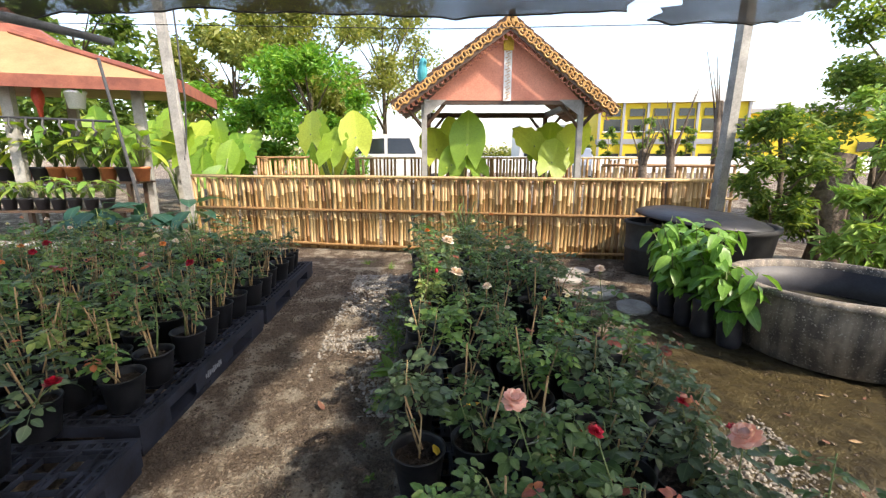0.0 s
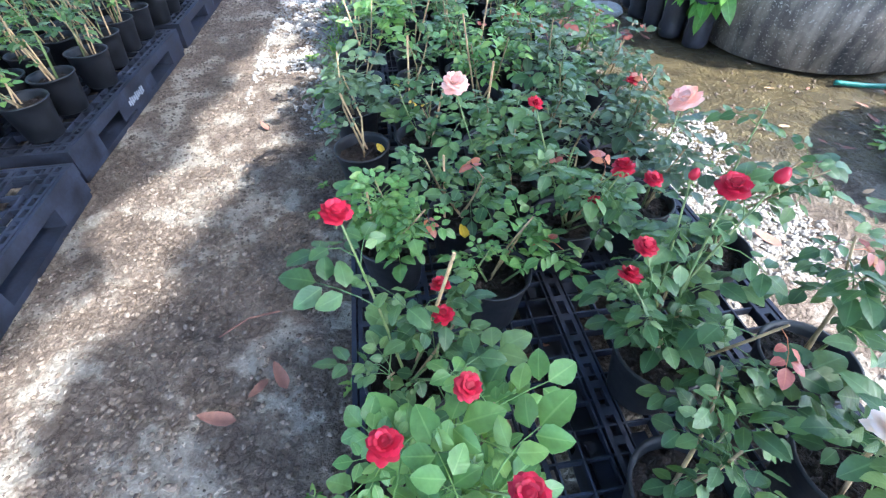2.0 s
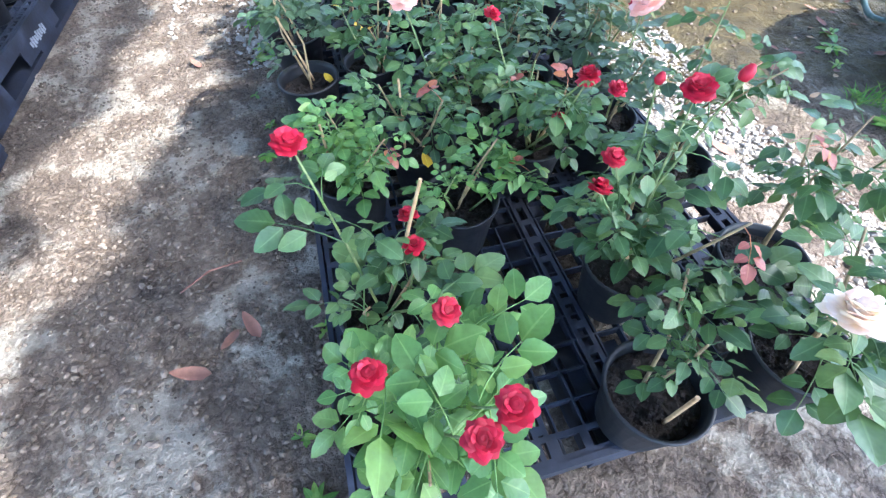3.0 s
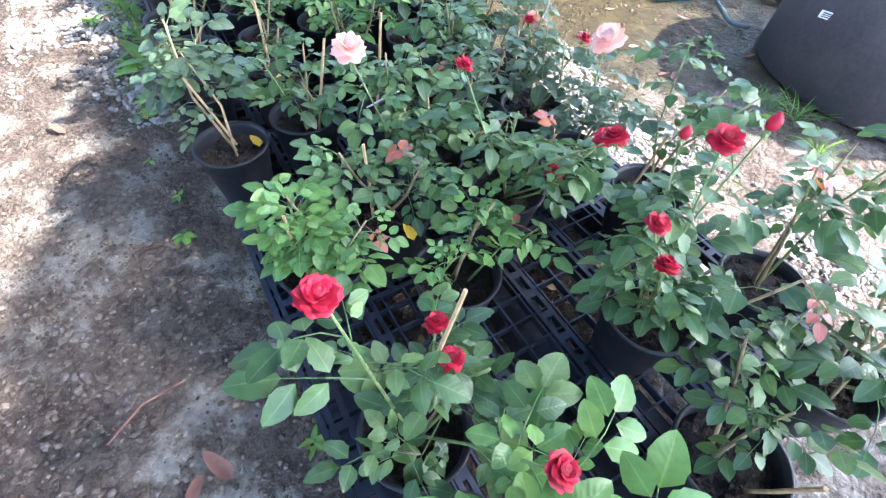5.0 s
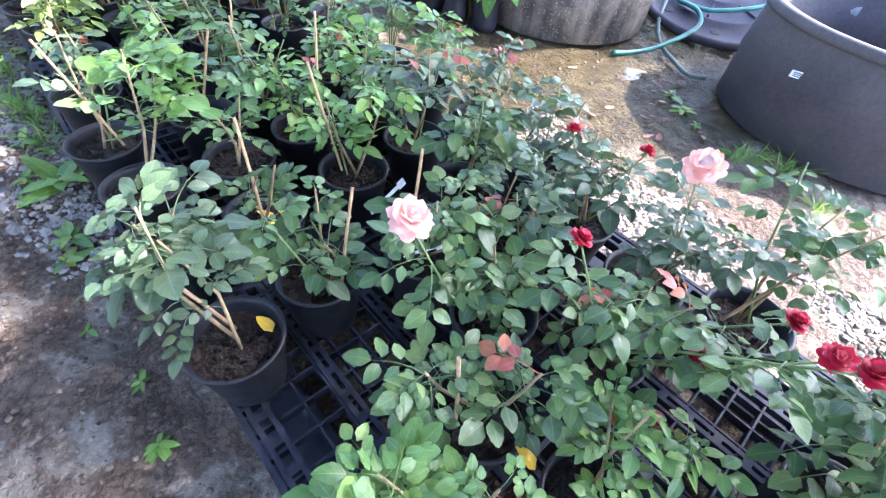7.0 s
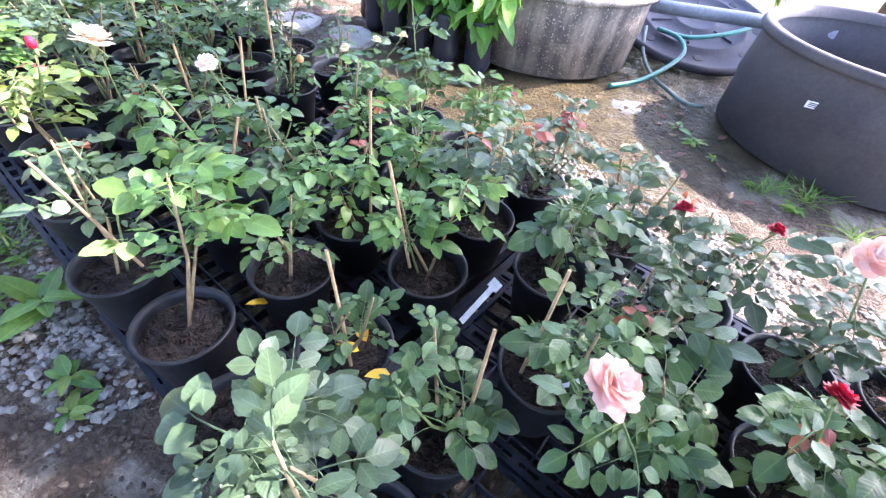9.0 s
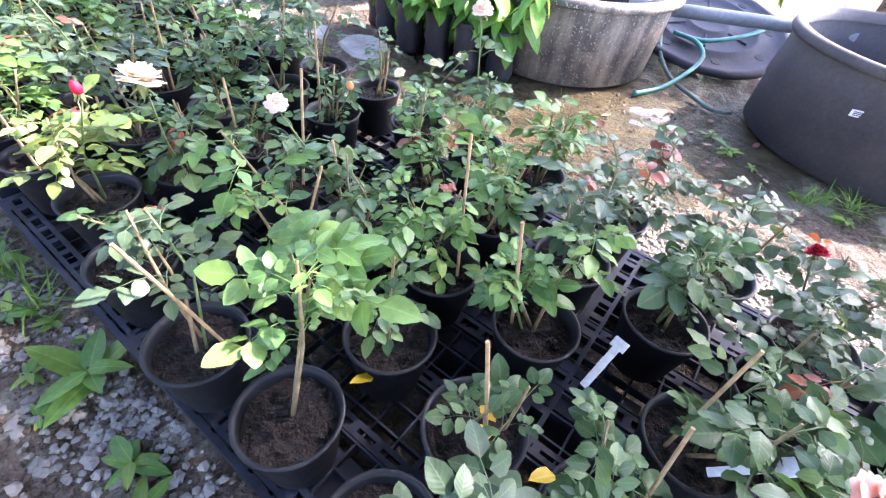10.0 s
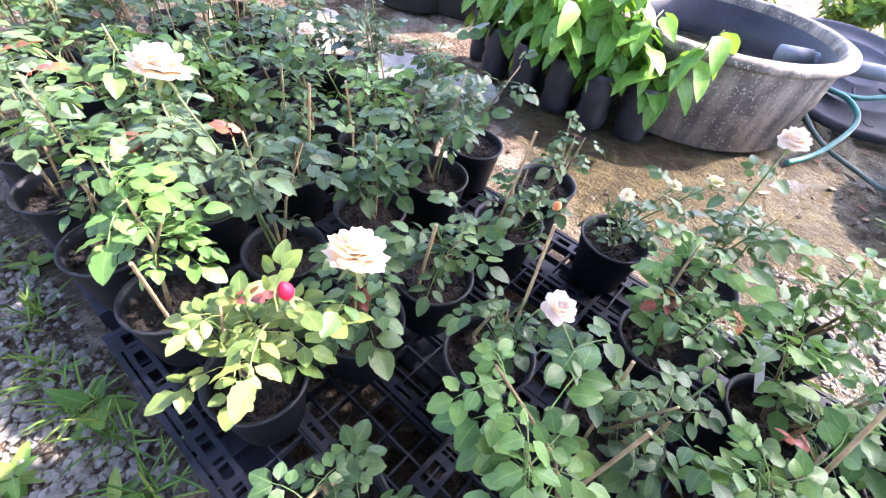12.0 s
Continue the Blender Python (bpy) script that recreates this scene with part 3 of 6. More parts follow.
def compound_leaf(seed, size=1.0, n=9):
    """A rose leaf: a stalk with five or seven leaflets; n is the number of steps along each."""
    q = random.Random(seed)
    g = Geo()
    ln = q.uniform(0.068, 0.092) * size
    pts = [(0, ln * t, -0.25 * ln * t * t + 0.012 * size * math.sin(3 * t)) for t in (0, 0.35, 0.7, 1.0)]
    g.tube(pts, [0.0013, 0.0011, 0.001, 0.0007], 4, False)
    big = q.uniform(0.043, 0.057) * size
    dr = q.uniform(0.10, 0.32)
    wide = q.uniform(0.60, 0.74)
    leaflet(g, big, big * wide, Matrix.Translation(pts[-1]) @ pose(0, 0, 0, -14 + q.uniform(-14, 12), q.uniform(-14, 14), q.uniform(-10, 10)), q.uniform(0.10, 0.34), dr, n, n > 6)
    pairs = (0.55, 0.86) if q.random() < 0.75 else (0.46, 0.68, 0.88)
    for k, t in enumerate(pairs):
        p = (0, ln * t, -0.25 * ln * t * t + 0.012 * size * math.sin(3 * t))
        for s in (-1, 1):
            b2 = big * q.uniform(0.66, 0.94) * (0.84 if k == 0 else 1.0)
            mm = Matrix.Translation(p) @ pose(0, 0, 0, q.uniform(-18, 10), s * q.uniform(-8, 20), -s * q.uniform(48, 76)) @ Matrix.Translation((0, 0.006, 0))
            leaflet(g, b2, b2 * (wide + 0.03), mm, q.uniform(0.10, 0.34), dr, n, n > 6)
    return g


LEAVES = [compound_leaf(100 + i, 0.86 + 0.05 * (i % 7)) for i in range(14)]
COARSE_LEAVES = [compound_leaf(140 + i, 0.86 + 0.05 * (i % 7), 5) for i in range(14)]
LEAF_SETS = {}
for key, mat in (("dark", M_LEAF), ("bright", M_LEAF_BRIGHT), ("pale", M_LEAF_PALE), ("dull", M_LEAF_BLUE), ("red", M_LEAF_RED)):
    LEAF_SETS[key] = [g.mesh("leaf", mat, True) for g in LEAVES]
LEAF_MAT = {"dark": M_LEAF, "bright": M_LEAF_BRIGHT, "pale": M_LEAF_PALE, "dull": M_LEAF_BLUE, "red": M_LEAF_RED}
POT_MESH = pot_mesh()
SOILS = [soil_mesh(i) for i in range(5)]


def petal_geo(q, L, W, s):
    """One petal standing on the origin, cupped, its lip rolled outwards and ruffled."""
    v, f = [], []
    for u in range(6):
        t = u / 5
        for wv in range(5):
            c = wv / 2 - 1
            ww = W * 0.5 * (0.30 + 0.85 * math.sin(math.pi * (0.08 + 0.66 * t)))
            curl = -0.5 * L * max(0, t - 0.6) ** 1.4 * s
            ruff = q.uniform(-0.09, 0.09) * L if u == 5 else 0
            v.append((c * ww, curl + 0.16 * W * c * c * (1.2 - t), L * t * (1 - 0.27 * c * c) + ruff))
    for u in range(5):
        for wv in range(4):
            i0 = u * 5 + wv
            f.append((i0, i0 + 1, i0 + 6, i0 + 5))
    return Geo().add(v, f)


RINGS = [(8, 1.0, 74), (8, 0.94, 58), (7, 0.82, 43), (7, 0.66, 28), (6, 0.5, 15), (4, 0.36, 5)]


def petal_pose(q, k, j, n, s, lean, r):
    a = 360 * (j + 0.5 * (k % 2)) / n + q.uniform(-12, 12)
    return pose(0, 0, 0, 0, 0, a) @ Matrix.Translation((0, -0.10 * r * s, 0.002 * k)) @ pose(0, 0, 0, lean + q.uniform(-10, 10), q.uniform(-8, 8), 0)


def flower_mesh(mat, seed, r=0.026, rings=range(6)):
    """A full rose bloom: rings of ruffled petals, smaller and steeper inwards."""
    q = random.Random(seed)
    g = Geo()
    for k in rings:
        n, s, lean = RINGS[k]
        for j in range(n):
            g.geo(petal_geo(q, r * (0.55 + 0.55 * s) * q.uniform(0.85, 1.12), r * (0.45 + 0.42 * s), s), petal_pose(q, k, j, n, s, lean, r))
    return g.mesh("bloom", mat, True)


def calyx_mesh(r=0.033):
    g = Geo()
    g.lathe([(0, -0.018), (0.004, -0.017), (0.007, -0.009), (0.006, -0.001), (0, 0.0)], 8)
    for j in range(5):
        g.blade(0.024, 0.007, pose(0, 0, -0.004, -20, 0, 72 * j), 0.1, 0.4, 3)
    return g.mesh("calyx", M_CANE, True)


def bud_mesh(mat):
    return Geo().lathe([(0, -0.004), (0.009, 0.0), (0.013, 0.010), (0.011, 0.020), (0.005, 0.029), (0, 0.031)], 10).mesh("bud", mat, True)


PETALS = {"red": M_PETAL_RED, "pink": M_PETAL_PINK, "pale": M_PETAL_PALE, "cream": M_PETAL_CREAM, "orange": M_PETAL_ORANGE}
BLOOMS = {k: [flower_mesh(m, 40 + i) for i in range(3)] for k, m in PETALS.items()}
HEARTS = {k: [Geo().lathe([(0, 0.0), (0.006, 0.002), (0.0105, 0.008), (0.0115, 0.016), (0.0095, 0.0215), (0.007, 0.018), (0.0055, 0.0225), (0.003, 0.019), (0, 0.021)], 9).mesh("bloom", m, True) for i in range(3)] for k, m in PETALS.items()}
PETAL_MESHES = {c: [petal_geo(random.Random(5 + i), 0.026 * (0.55 + 0.55 * RINGS[i % 5][1]), 0.026 * (0.45 + 0.42 * RINGS[i % 5][1]), RINGS[i % 5][1]).mesh("petal", m, True) for i in range(15)] for c, m in PETALS.items()}
BUDS = {k: bud_mesh(m) for k, m in PETALS.items()}
CALYX = calyx_mesh()
STAKES = [Geo().tube([(0, 0, 0), (0.002, 0.001, 0.15), (0, 0.0, 0.30)], [0.0038, 0.0036, 0.0033], 6).mesh("stake", M_STAKE) for _ in range(2)]


def cane_path(q, tip, base, bend=0.03):
    a, b2 = Vector(base), Vector(tip)
    mid = (a + b2) / 2 + Vector((q.uniform(-bend, bend), q.uniform(-bend, bend), 0))
    return [a, a.lerp(mid, 0.55), mid, mid.lerp(b2, 0.5) + (b2 - a) * 0.02, b2]


def leaf_pose(q, p, out, size=1.0, flat=0.0):
    yaw = math.degrees(math.atan2(-out[0], out[1])) + q.uniform(-38, 38)
    return Matrix.Translation(p) @ pose(0, 0, 0, q.uniform(-18, 40) * (1 - flat), q.uniform(-20, 20), yaw) @ Matrix.Diagonal((size, size, size, 1))


def rose(x, y, seed, tone="dark", height=0.30, leaves=26, spread=0.13, flowers=(), singly=True, r=1.0, z=PAL_H + 0.003, young=0.12, woody=2, lean=(0, 0), ls=0.97, low=0.45, stakes=None):
    """A staked rose bush in a black pot at (x, y). flowers: (colour, X, Y, Z, size) in the world; size under 0.6 is a bud."""
    q = random.Random(seed)
    if -0.3 < x < -0.05:
        spread, leaves, height = 0.085, round(leaves * 0.8), height * 1.15
    words = {"dark": "dark green leafy", "bright": "fresh green leafy", "pale": "yellowing pale-leaved", "dull": "dull bluish-green leafy"}[tone]
    full = [f for f in flowers if f[4] >= 0.6]
    extra = {0: "no open blooms"}.get(len(full), f"{ {'red': 'deep red', 'pink': 'pink', 'pale': 'blush white', 'cream': 'cream', 'orange': 'orange'}[full[0][0]] if full else ''} blooms")
    e = thing("potted_rose", f"{words} rose bush with {extra} in black pot", "potted rose", pose(x, y, z), "potted roses on the pallets")
    turn = q.uniform(0, 360)
    part("pot", POT_MESH, M_POT, e, m=pose(0, 0, 0, q.uniform(-1, 1), q.uniform(-1, 1), turn) @ Matrix.Diagonal((r, r, 1, 1)))
    sz = POT_H * q.uniform(0.76, 0.86)
    part("soil", SOILS[q.randrange(5)], M_SOIL, e, m=pose(0, 0, sz, 0, 0, turn) @ Matrix.Diagonal((r, r, 1, 1)))
    tips = []
    for k in range(q.choice((2, 2, 3) if -0.3 < x < -0.05 else (2, 3, 3, 4))):
        a = q.uniform(0, 6.28)
        d = spread * q.uniform(0.15, 0.75)
        tips.append((Vector((d * math.cos(a) + lean[0], d * math.sin(a) + lean[1], sz + height * q.uniform(0.62, 1.0))), None))
    for c, fx, fy, fz, s in flowers:
        tips.append((Vector((fx - x, fy - y, fz - z)), (c, s)))
    joined = Geo()
    reds = Geo()
    per = max(2, round(1.0 * leaves / max(1, len(tips))))
    for k, (tip, bloom) in enumerate(tips):
        base = (q.uniform(-0.015, 0.015), q.uniform(-0.015, 0.015), sz - 0.01)
        top = tip - Vector((0, 0, 0.018 * (bloom[1] if bloom else 0)))
        pts = cane_path(q, top, base)
        thick = 0.0038 if k < woody else 0.003
        part("cane", Geo().tube(pts, [thick, thick, thick * 0.85, thick * 0.7, thick * 0.55], 6), M_CANE_WOODY if k < woody and not bloom else M_CANE, e, smooth=True)
        for i in range(per):
            t = low + (0.1 if -0.3 < x < -0.05 else 0.0)
            t += (1 - t) * (i + q.uniform(0, 0.9)) / per
            if bloom and t > 0.86:
                t *= 0.82
            t = min(t, 1.0)
            seg = min(int(t * 4), 3)
            p = pts[seg].lerp(pts[seg + 1], t * 4 - seg)
            a = i * 2.4 + k * 1.1 + q.uniform(-0.5, 0.5)
            out = Vector((math.cos(a), math.sin(a), 0)) + Vector((p.x, p.y, 0)) * 4 + Vector((0.5 if -0.3 < x < -0.05 else 0.0, 0, 0))
            s = ls * q.uniform(0.68, 1.12) * (1.0 if t < 0.9 else 0.8)
            mm = leaf_pose(q, p, out, s)
            key = "red" if (t > 0.9 and q.random() < young) else tone
            if singly:
                part("leaf", LEAF_SETS[key][q.randrange(14)], None, e, "reddish young leaf" if key == "red" else "", m=mm)
            else:
                (reds if key == "red" else joined).geo(COARSE_LEAVES[q.randrange(14)], mm)
        if singly:
            for i in range(max(2, per // 2)):
                t = q.uniform(low - 0.12, 0.95)
                seg = min(int(t * 4), 3)
                p = pts[seg].lerp(pts[seg + 1], t * 4 - seg)
                a = q.uniform(0, 6.28)
                joined.geo(COARSE_LEAVES[q.randrange(14)], leaf_pose(q, p, Vector((math.cos(a), math.sin(a), 0)), ls * q.uniform(0.45, 0.85)))
        if bloom:
            c, s = bloom
            s *= 1.12 if c == "red" and s >= 0.6 else 1.0
            tilt = pose(0, 0, 0, q.uniform(-22, 22), q.uniform(-22, 22), q.uniform(0, 360))
            mm = Matrix.Translation(tip) @ tilt @ Matrix.Diagonal((s, s, s, 1))
            if s >= 0.6:
                b = part("bloom", (HEARTS if singly else BLOOMS)[c][q.randrange(3)], None, e, {"red": "deep red rose bloom", "pink": "salmon pink full bloom", "pale": "faded blush white bloom", "cream": "small cream bloom", "orange": "orange bloom"}[c], m=mm @ Matrix.Translation((0, 0, -0.012)))
                part("calyx", CALYX, None, b)
                if not singly:
                    b["kind"] = "stuff"
                for k2 in range(4 if singly else 0):
                    n2, s2, lean2 = RINGS[k2]
                    for j2 in range(n2):
                        part("petal", PETAL_MESHES[c][k2 + 5 * q.randrange(3)], None, b, m=petal_pose(q, k2, j2, n2, s2, lean2, 0.026))
            else:
                u = s * 1.7
                b = part("flower_bud", BUDS[c], None, e, "closed coloured bud", m=Matrix.Translation(tip) @ tilt @ Matrix.Diagonal((u, u, u, 1)))
                part("calyx", CALYX, None, b)
    if joined.f:
        part("foliage", joined, LEAF_MAT[tone], e, smooth=True)["kind"] = "stuff"
    if reds.f:
        part("young_foliage", reds, M_LEAF_RED, e, "reddish young leaves", smooth=True)["kind"] = "stuff"
    for _ in range(stakes if stakes is not None else int(q.random() < 0.6)):
        a = q.uniform(0, 6.28)
        part("stake", STAKES[0], None, e, "split bamboo stake", m=pose(0.045 * math.cos(a), 0.045 * math.sin(a), sz - 0.03, q.uniform(-14, 14), q.uniform(-14, 14), q.uniform(0, 360)) @ Matrix.Diagonal((1, 1, q.uniform(0.6, 1.25), 1)))
    return e


# right-hand row: pot by pot
RED, PINK, PALE, CREAM = "red", "pink", "pale", "cream"
rose(0.48, 0.20, 11, "dark", 0.22, 18, 0.19, [], young=0.05, lean=(0.02, 0.05), ls=0.95)
rose(0.77, 0.21, 12, "dark", 0.34, 22, 0.18, lean=(0.10, 0.08), flowers=[(PALE, 0.63, 0.175, 0.565, 1.3)], ls=1.1)
rose(0.02, 0.27, 13, "bright", 0.22, 40, 0.24, lean=(0.13, -0.02), flowers=[(RED, 0.02, 0.224, 0.56, 0.68), (RED, 0.172, 0.148, 0.58, 0.72), (RED, 0.13, 0.125, 0.572, 0.68)], ls=1.08)
rose(0.83, 0.41, 14, "dark", 0.38, 20, 0.20, [], young=0.25, lean=(0.10, 0.04), low=0.5, ls=1.05)
rose(0.04, 0.46, 15, "dark", 0.2, 22, 0.16, flowers=[(RED, -0.037, 0.518, 0.675, 0.72), (RED, 0.112, 0.545, 0.465, 0.61), (RED, 0.113, 0.494, 0.44, 0.61), (RED, 0.13, 0.294, 0.545, 0.61)], ls=1.1)
rose(0.55, 0.46, 16, "dark", 0.28, 42, 0.24, flowers=[(RED, 0.398, 0.435, 0.578, 0.61), (RED, 0.455, 0.50, 0.57, 0.61), (RED, 0.60, 0.55, 0.645, 0.83), (RED, 0.645, 0.525, 0.665, 0.50), (RED, 0.549, 0.586, 0.635, 0.40)], ls=1.05)
rose(0.81, 0.73, 17, "dark", 0.36, 20, 0.19, lean=(0.10, 0.0), low=0.5, ls=1.0)
rose(0.25, 0.71, 18, "bright", 0.17, 24, 0.15, lean=(0.07, -0.01), low=0.5, ls=0.85)
rose(0.01, 0.85, 19, "bright", 0.22, 50, 0.34, young=0.3, lean=(-0.02, -0.04), low=0.3, ls=0.86)
rose(0.20, 0.93, 20, "dark", 0.25, 24, 0.14, ls=0.9)
rose(0.48, 0.88, 21, "dark", 0.28, 34, 0.18, flowers=[(RED, 0.442, 0.626, 0.645, 0.61), (RED, 0.477, 0.748, 0.462, 0.61), (RED, 0.459, 0.652, 0.62, 0.61), (RED, 0.56, 0.697, 0.557, 0.61), (RED, 0.38, 0.968, 0.595, 0.61)], ls=0.95)
rose(0.71, 0.93, 22, "dull", 0.26, 24, 0.14, [(PINK, 0.745, 0.965, 0.588, 1.3)])
rose(0.36, 1.07, 23, "dark", 0.24, 26, 0.13, [(PINK, 0.210, 1.165, 0.568, 1.3)])
rose(0.74, 1.15, 24, "dull", 0.24, 22, 0.14, [(RED, 0.76, 1.264, 0.498, 0.68), (RED, 0.818, 1.10, 0.513, 0.61)], young=0.3)
rose(0.56, 1.18, 25, "dull", 0.25, 22, 0.13)
rose(0.34, 1.28, 26, "dark", 0.26, 24, 0.13)
rose(-0.08, 1.30, 27, "dull", 0.28, 18, 0.12, young=0.5, lean=(-0.05, 0.10), ls=0.95)
rose(0.12, 1.35, 28, "dark", 0.22, 16, 0.12, ls=0.9)
rose(0.82, 1.38, 29, "dull", 0.26, 22, 0.14)
rose(0.57, 1.42, 30, "dark", 0.26, 24, 0.13)
rose(-0.12, 1.58, 31, "dull", 0.3, 22, 0.1, lean=(0.03, -0.13), ls=1.15)
rose(0.10, 1.58, 32, "dark", 0.18, 9, 0.12, ls=0.75)
rose(0.36, 1.62, 33, "bright", 0.25, 24, 0.13, ls=0.92)
rose(0.59, 1.66, 34, "dull", 0.28, 24, 0.14, young=0.35)
rose(0.84, 1.66, 35, "dull", 0.28, 24, 0.15, young=0.35)
rose(-0.10, 1.82, 36, "bright", 0.34, 28, 0.14, young=0.05, lean=(0.08, 0.05), ls=1.15, low=0.5)
rose(0.13, 1.82, 37, "dark", 0.2, 10, 0.12, ls=0.8)
rose(0.34, 1.87, 38, "bright", 0.24, 24, 0.13, ls=0.92)
rose(0.58, 1.90, 39, "bright", 0.28, 24, 0.14, ls=0.92)
rose(0.83, 1.92, 40, "bright", 0.27, 24, 0.15, ls=0.92)
rose(-0.13, 2.06, 41, "dull", 0.24, 16, 0.14, young=0.05, lean=(0.02, 0.08), ls=1.0)
rose(0.12, 2.08, 42, "bright", 0.34, 14, 0.15, lean=(-0.02, 0.12), ls=1.05)
rose(0.32, 2.11, 43, "dark", 0.26, 20, 0.13, [(PALE, 0.235, 2.268, 0.578, 0.85)], ls=0.95)
rose(0.58, 2.13, 44, "bright", 0.26, 24, 0.14, ls=0.92)
rose(0.82, 2.14, 45, "dark", 0.28, 22, 0.14, [(PALE, 0.797, 2.168, 0.70, 0.95)])
rose(-0.12, 2.34, 46, "dark", 0.15, 10, 0.11, ls=0.85)
rose(0.27, 2.36, 47, "dark", 0.2, 9, 0.12, ls=0.8)
rose(0.79, 2.36, 48, "dark", 0.16, 10, 0.12, [(CREAM, 0.70, 2.364, 0.491, 0.6), (CREAM, 0.78, 2.30, 0.52, 0.6), (CREAM, 0.833, 2.242, 0.543, 0.7)], ls=0.75)
# pale leaf tone imitates the sun falling on this bush
rose(-0.08, 2.61, 49, "pale", 0.24, 30, 0.12, [(RED, -0.037, 2.514, 0.584, 0.50)])
rose(0.13, 2.59, 50, "dark", 0.22, 16, 0.11, [(PALE, 0.082, 2.526, 0.588, 1.6)])
rose(0.33, 2.58, 51, "dark", 0.2, 16, 0.12, ls=0.85)
rose(0.61, 2.58, 52, "dark", 0.18, 12, 0.12, [("orange", 0.60, 2.47, 0.43, 0.5)], ls=0.8)
rose(0.84, 2.62, 53, "dark", 0.22, 10, 0.11, ls=0.8)
rose(-0.12, 2.87, 54, "bright", 0.32, 24, 0.13, young=0.05)
rose(0.12, 2.85, 55, "dull", 0.34, 22, 0.13, [(PALE, 0.036, 3.0, 0.69, 1.6)])
rose(0.36, 2.84, 56, "dark", 0.30, 24, 0.13)
rose(0.60, 2.84, 57, "dark", 0.34, 20, 0.13)
rose(0.82, 2.89, 58, "dull", 0.30, 18, 0.12)
seed = 60
for row in range(6):
    yy = 3.10 + 0.235 * row
    for col in range(5):
        xx = -0.15 + 0.235 * col - 0.058 * (yy - 3.1) + uni(-0.02, 0.02)
        fl = []
        if (row, col) == (0, 3):
            fl = [(PALE, 0.489, 3.275, 0.58, 0.8)]
        elif (row, col) == (2, 0):
            fl = [("orange", xx + 0.04, yy, 0.66, 0.8)]
        elif (row, col) in ((3, 2), (5, 3), (5, 1)):
            fl = [(("pale", "cream", "orange")[col - 1], xx, yy, 0.70, 0.9)]
        rose(xx, yy + uni(-0.02, 0.02), seed, ("dark", "dull", "dark", "bright")[seed % 4], uni(0.27, 0.40), 22, 0.14, fl, singly=row < 2)
        seed += 1

# left-hand bed
for yi in range(14):
    for xi in range(12):
        yy = 1.34 + 0.236 * yi + uni(-0.02, 0.02)
        xx = -1.40 - 0.235 * xi - 0.05 * (yy - 1.3) + uni(-0.025, 0.025)
        if yi == 0 and xi in (0, 3, 5) or yi == 1 and xi in (0, 2):
            continue
        q = random.Random(900 + yi * 20 + xi)
        fl = []
        if q.random() < 0.24:
            fl = [(q.choice(("red", "pale", "pale", "orange", "pink", "cream")), xx + q.uniform(-0.06, 0.06), yy + q.uniform(-0.06, 0.06), q.uniform(0.55, 0.70), q.uniform(0.7, 1.0))]
        if (xi, yi) == (1, 0):
            fl = [("red", -1.334, 1.370, 0.508, 0.95)]
        if (xi, yi) == (1, 6):
            fl = [("red", -1.674, 2.816, 0.574, 0.9)]
        # lighter leaf tones mixed in to imitate sun on part of the bed
        rose(xx, yy, 900 + yi * 20 + xi, q.choice(("bright", "dark", "dull", "bright", "pale") if xi else ("dark", "bright", "dull")), q.uniform(0.24, 0.42), 17 if xi else 12, 0.13, fl, singly=xi < 2 and yi < 5, ls=0.95, stakes=2)


rose(-1.52, 1.12, 1500, "bright", 0.2, 14, 0.15, [], ls=0.9)
rose(-1.75, 0.98, 1501, "dark", 0.24, 16, 0.14, [], ls=0.9)


# ---- tubs and clutter beside the row ----
def tub(name, x, y, r0, r1, h, mat, label, rim=0.03):
    e = thing(name, label, "tub", pose(x, y, 0))
    g = Geo()
    g.lathe([(0, 0.0), (r0 - 0.02, 0.0), (r0, 0.012), (r0 + (r1 - r0) * 0.45, h * 0.45), (r0 + (r1 - r0) * 0.45 + 0.008, h * 0.47),
             (r1 - 0.008, h - 0.055), (r1 - 0.006, h - 0.03), (r1 - 0.03, h - 0.04), (r0 + (r1 - r0) * 0.45 - 0.02, h * 0.45), (r0 - 0.03, 0.035), (0, 0.035)], 72)
    part("shell", g, mat, e, smooth=True)
    part("rim", Geo().lathe([(r1 - 0.04, h - 0.05), (r1 + rim, h - 0.045), (r1 + rim + 0.008, h - 0.03), (r1 + rim, h - 0.008), (r1 + rim * 0.3, h), (r1 - 0.03, h - 0.004), (r1 - 0.04, h - 0.05)], 72), mat, e, "thick rolled rim", smooth=True)
    return e


M_LID2 = plain("dusty dark plastic", (0.045, 0.042, 0.05), (0.095, 0.085, 0.085), 3, 0.7, rough2=0.85, bump=0.3)
old_tub = tub("round_tub", 2.62, 2.79, 0.57, 0.605, 0.46, M_TANK, "weathered grey-black plastic tub of murky water in the puddle")
# inside in black plastic, darker than the outer shell
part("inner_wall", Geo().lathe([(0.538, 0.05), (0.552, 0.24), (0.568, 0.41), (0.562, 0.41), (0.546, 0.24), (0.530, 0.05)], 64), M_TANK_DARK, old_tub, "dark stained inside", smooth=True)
M_MURK = plain("murky water", (0.035, 0.032, 0.022), (0.055, 0.05, 0.034), 2, 0.05, bump=0.04)
part("water", Geo().lathe([(0, 0.22), (0.548, 0.22), (0.546, 0.205), (0, 0.205)], 48), M_MURK, old_tub, "still murky water")
tub("round_tub", 2.86, 1.0, 0.63, 0.625, 0.50, M_LID2, "dark plastic tub with a small white sticker", rim=0.012)
lab = Geo().box(-0.03, 0.03, -0.002, 0.002, -0.014, 0.014)
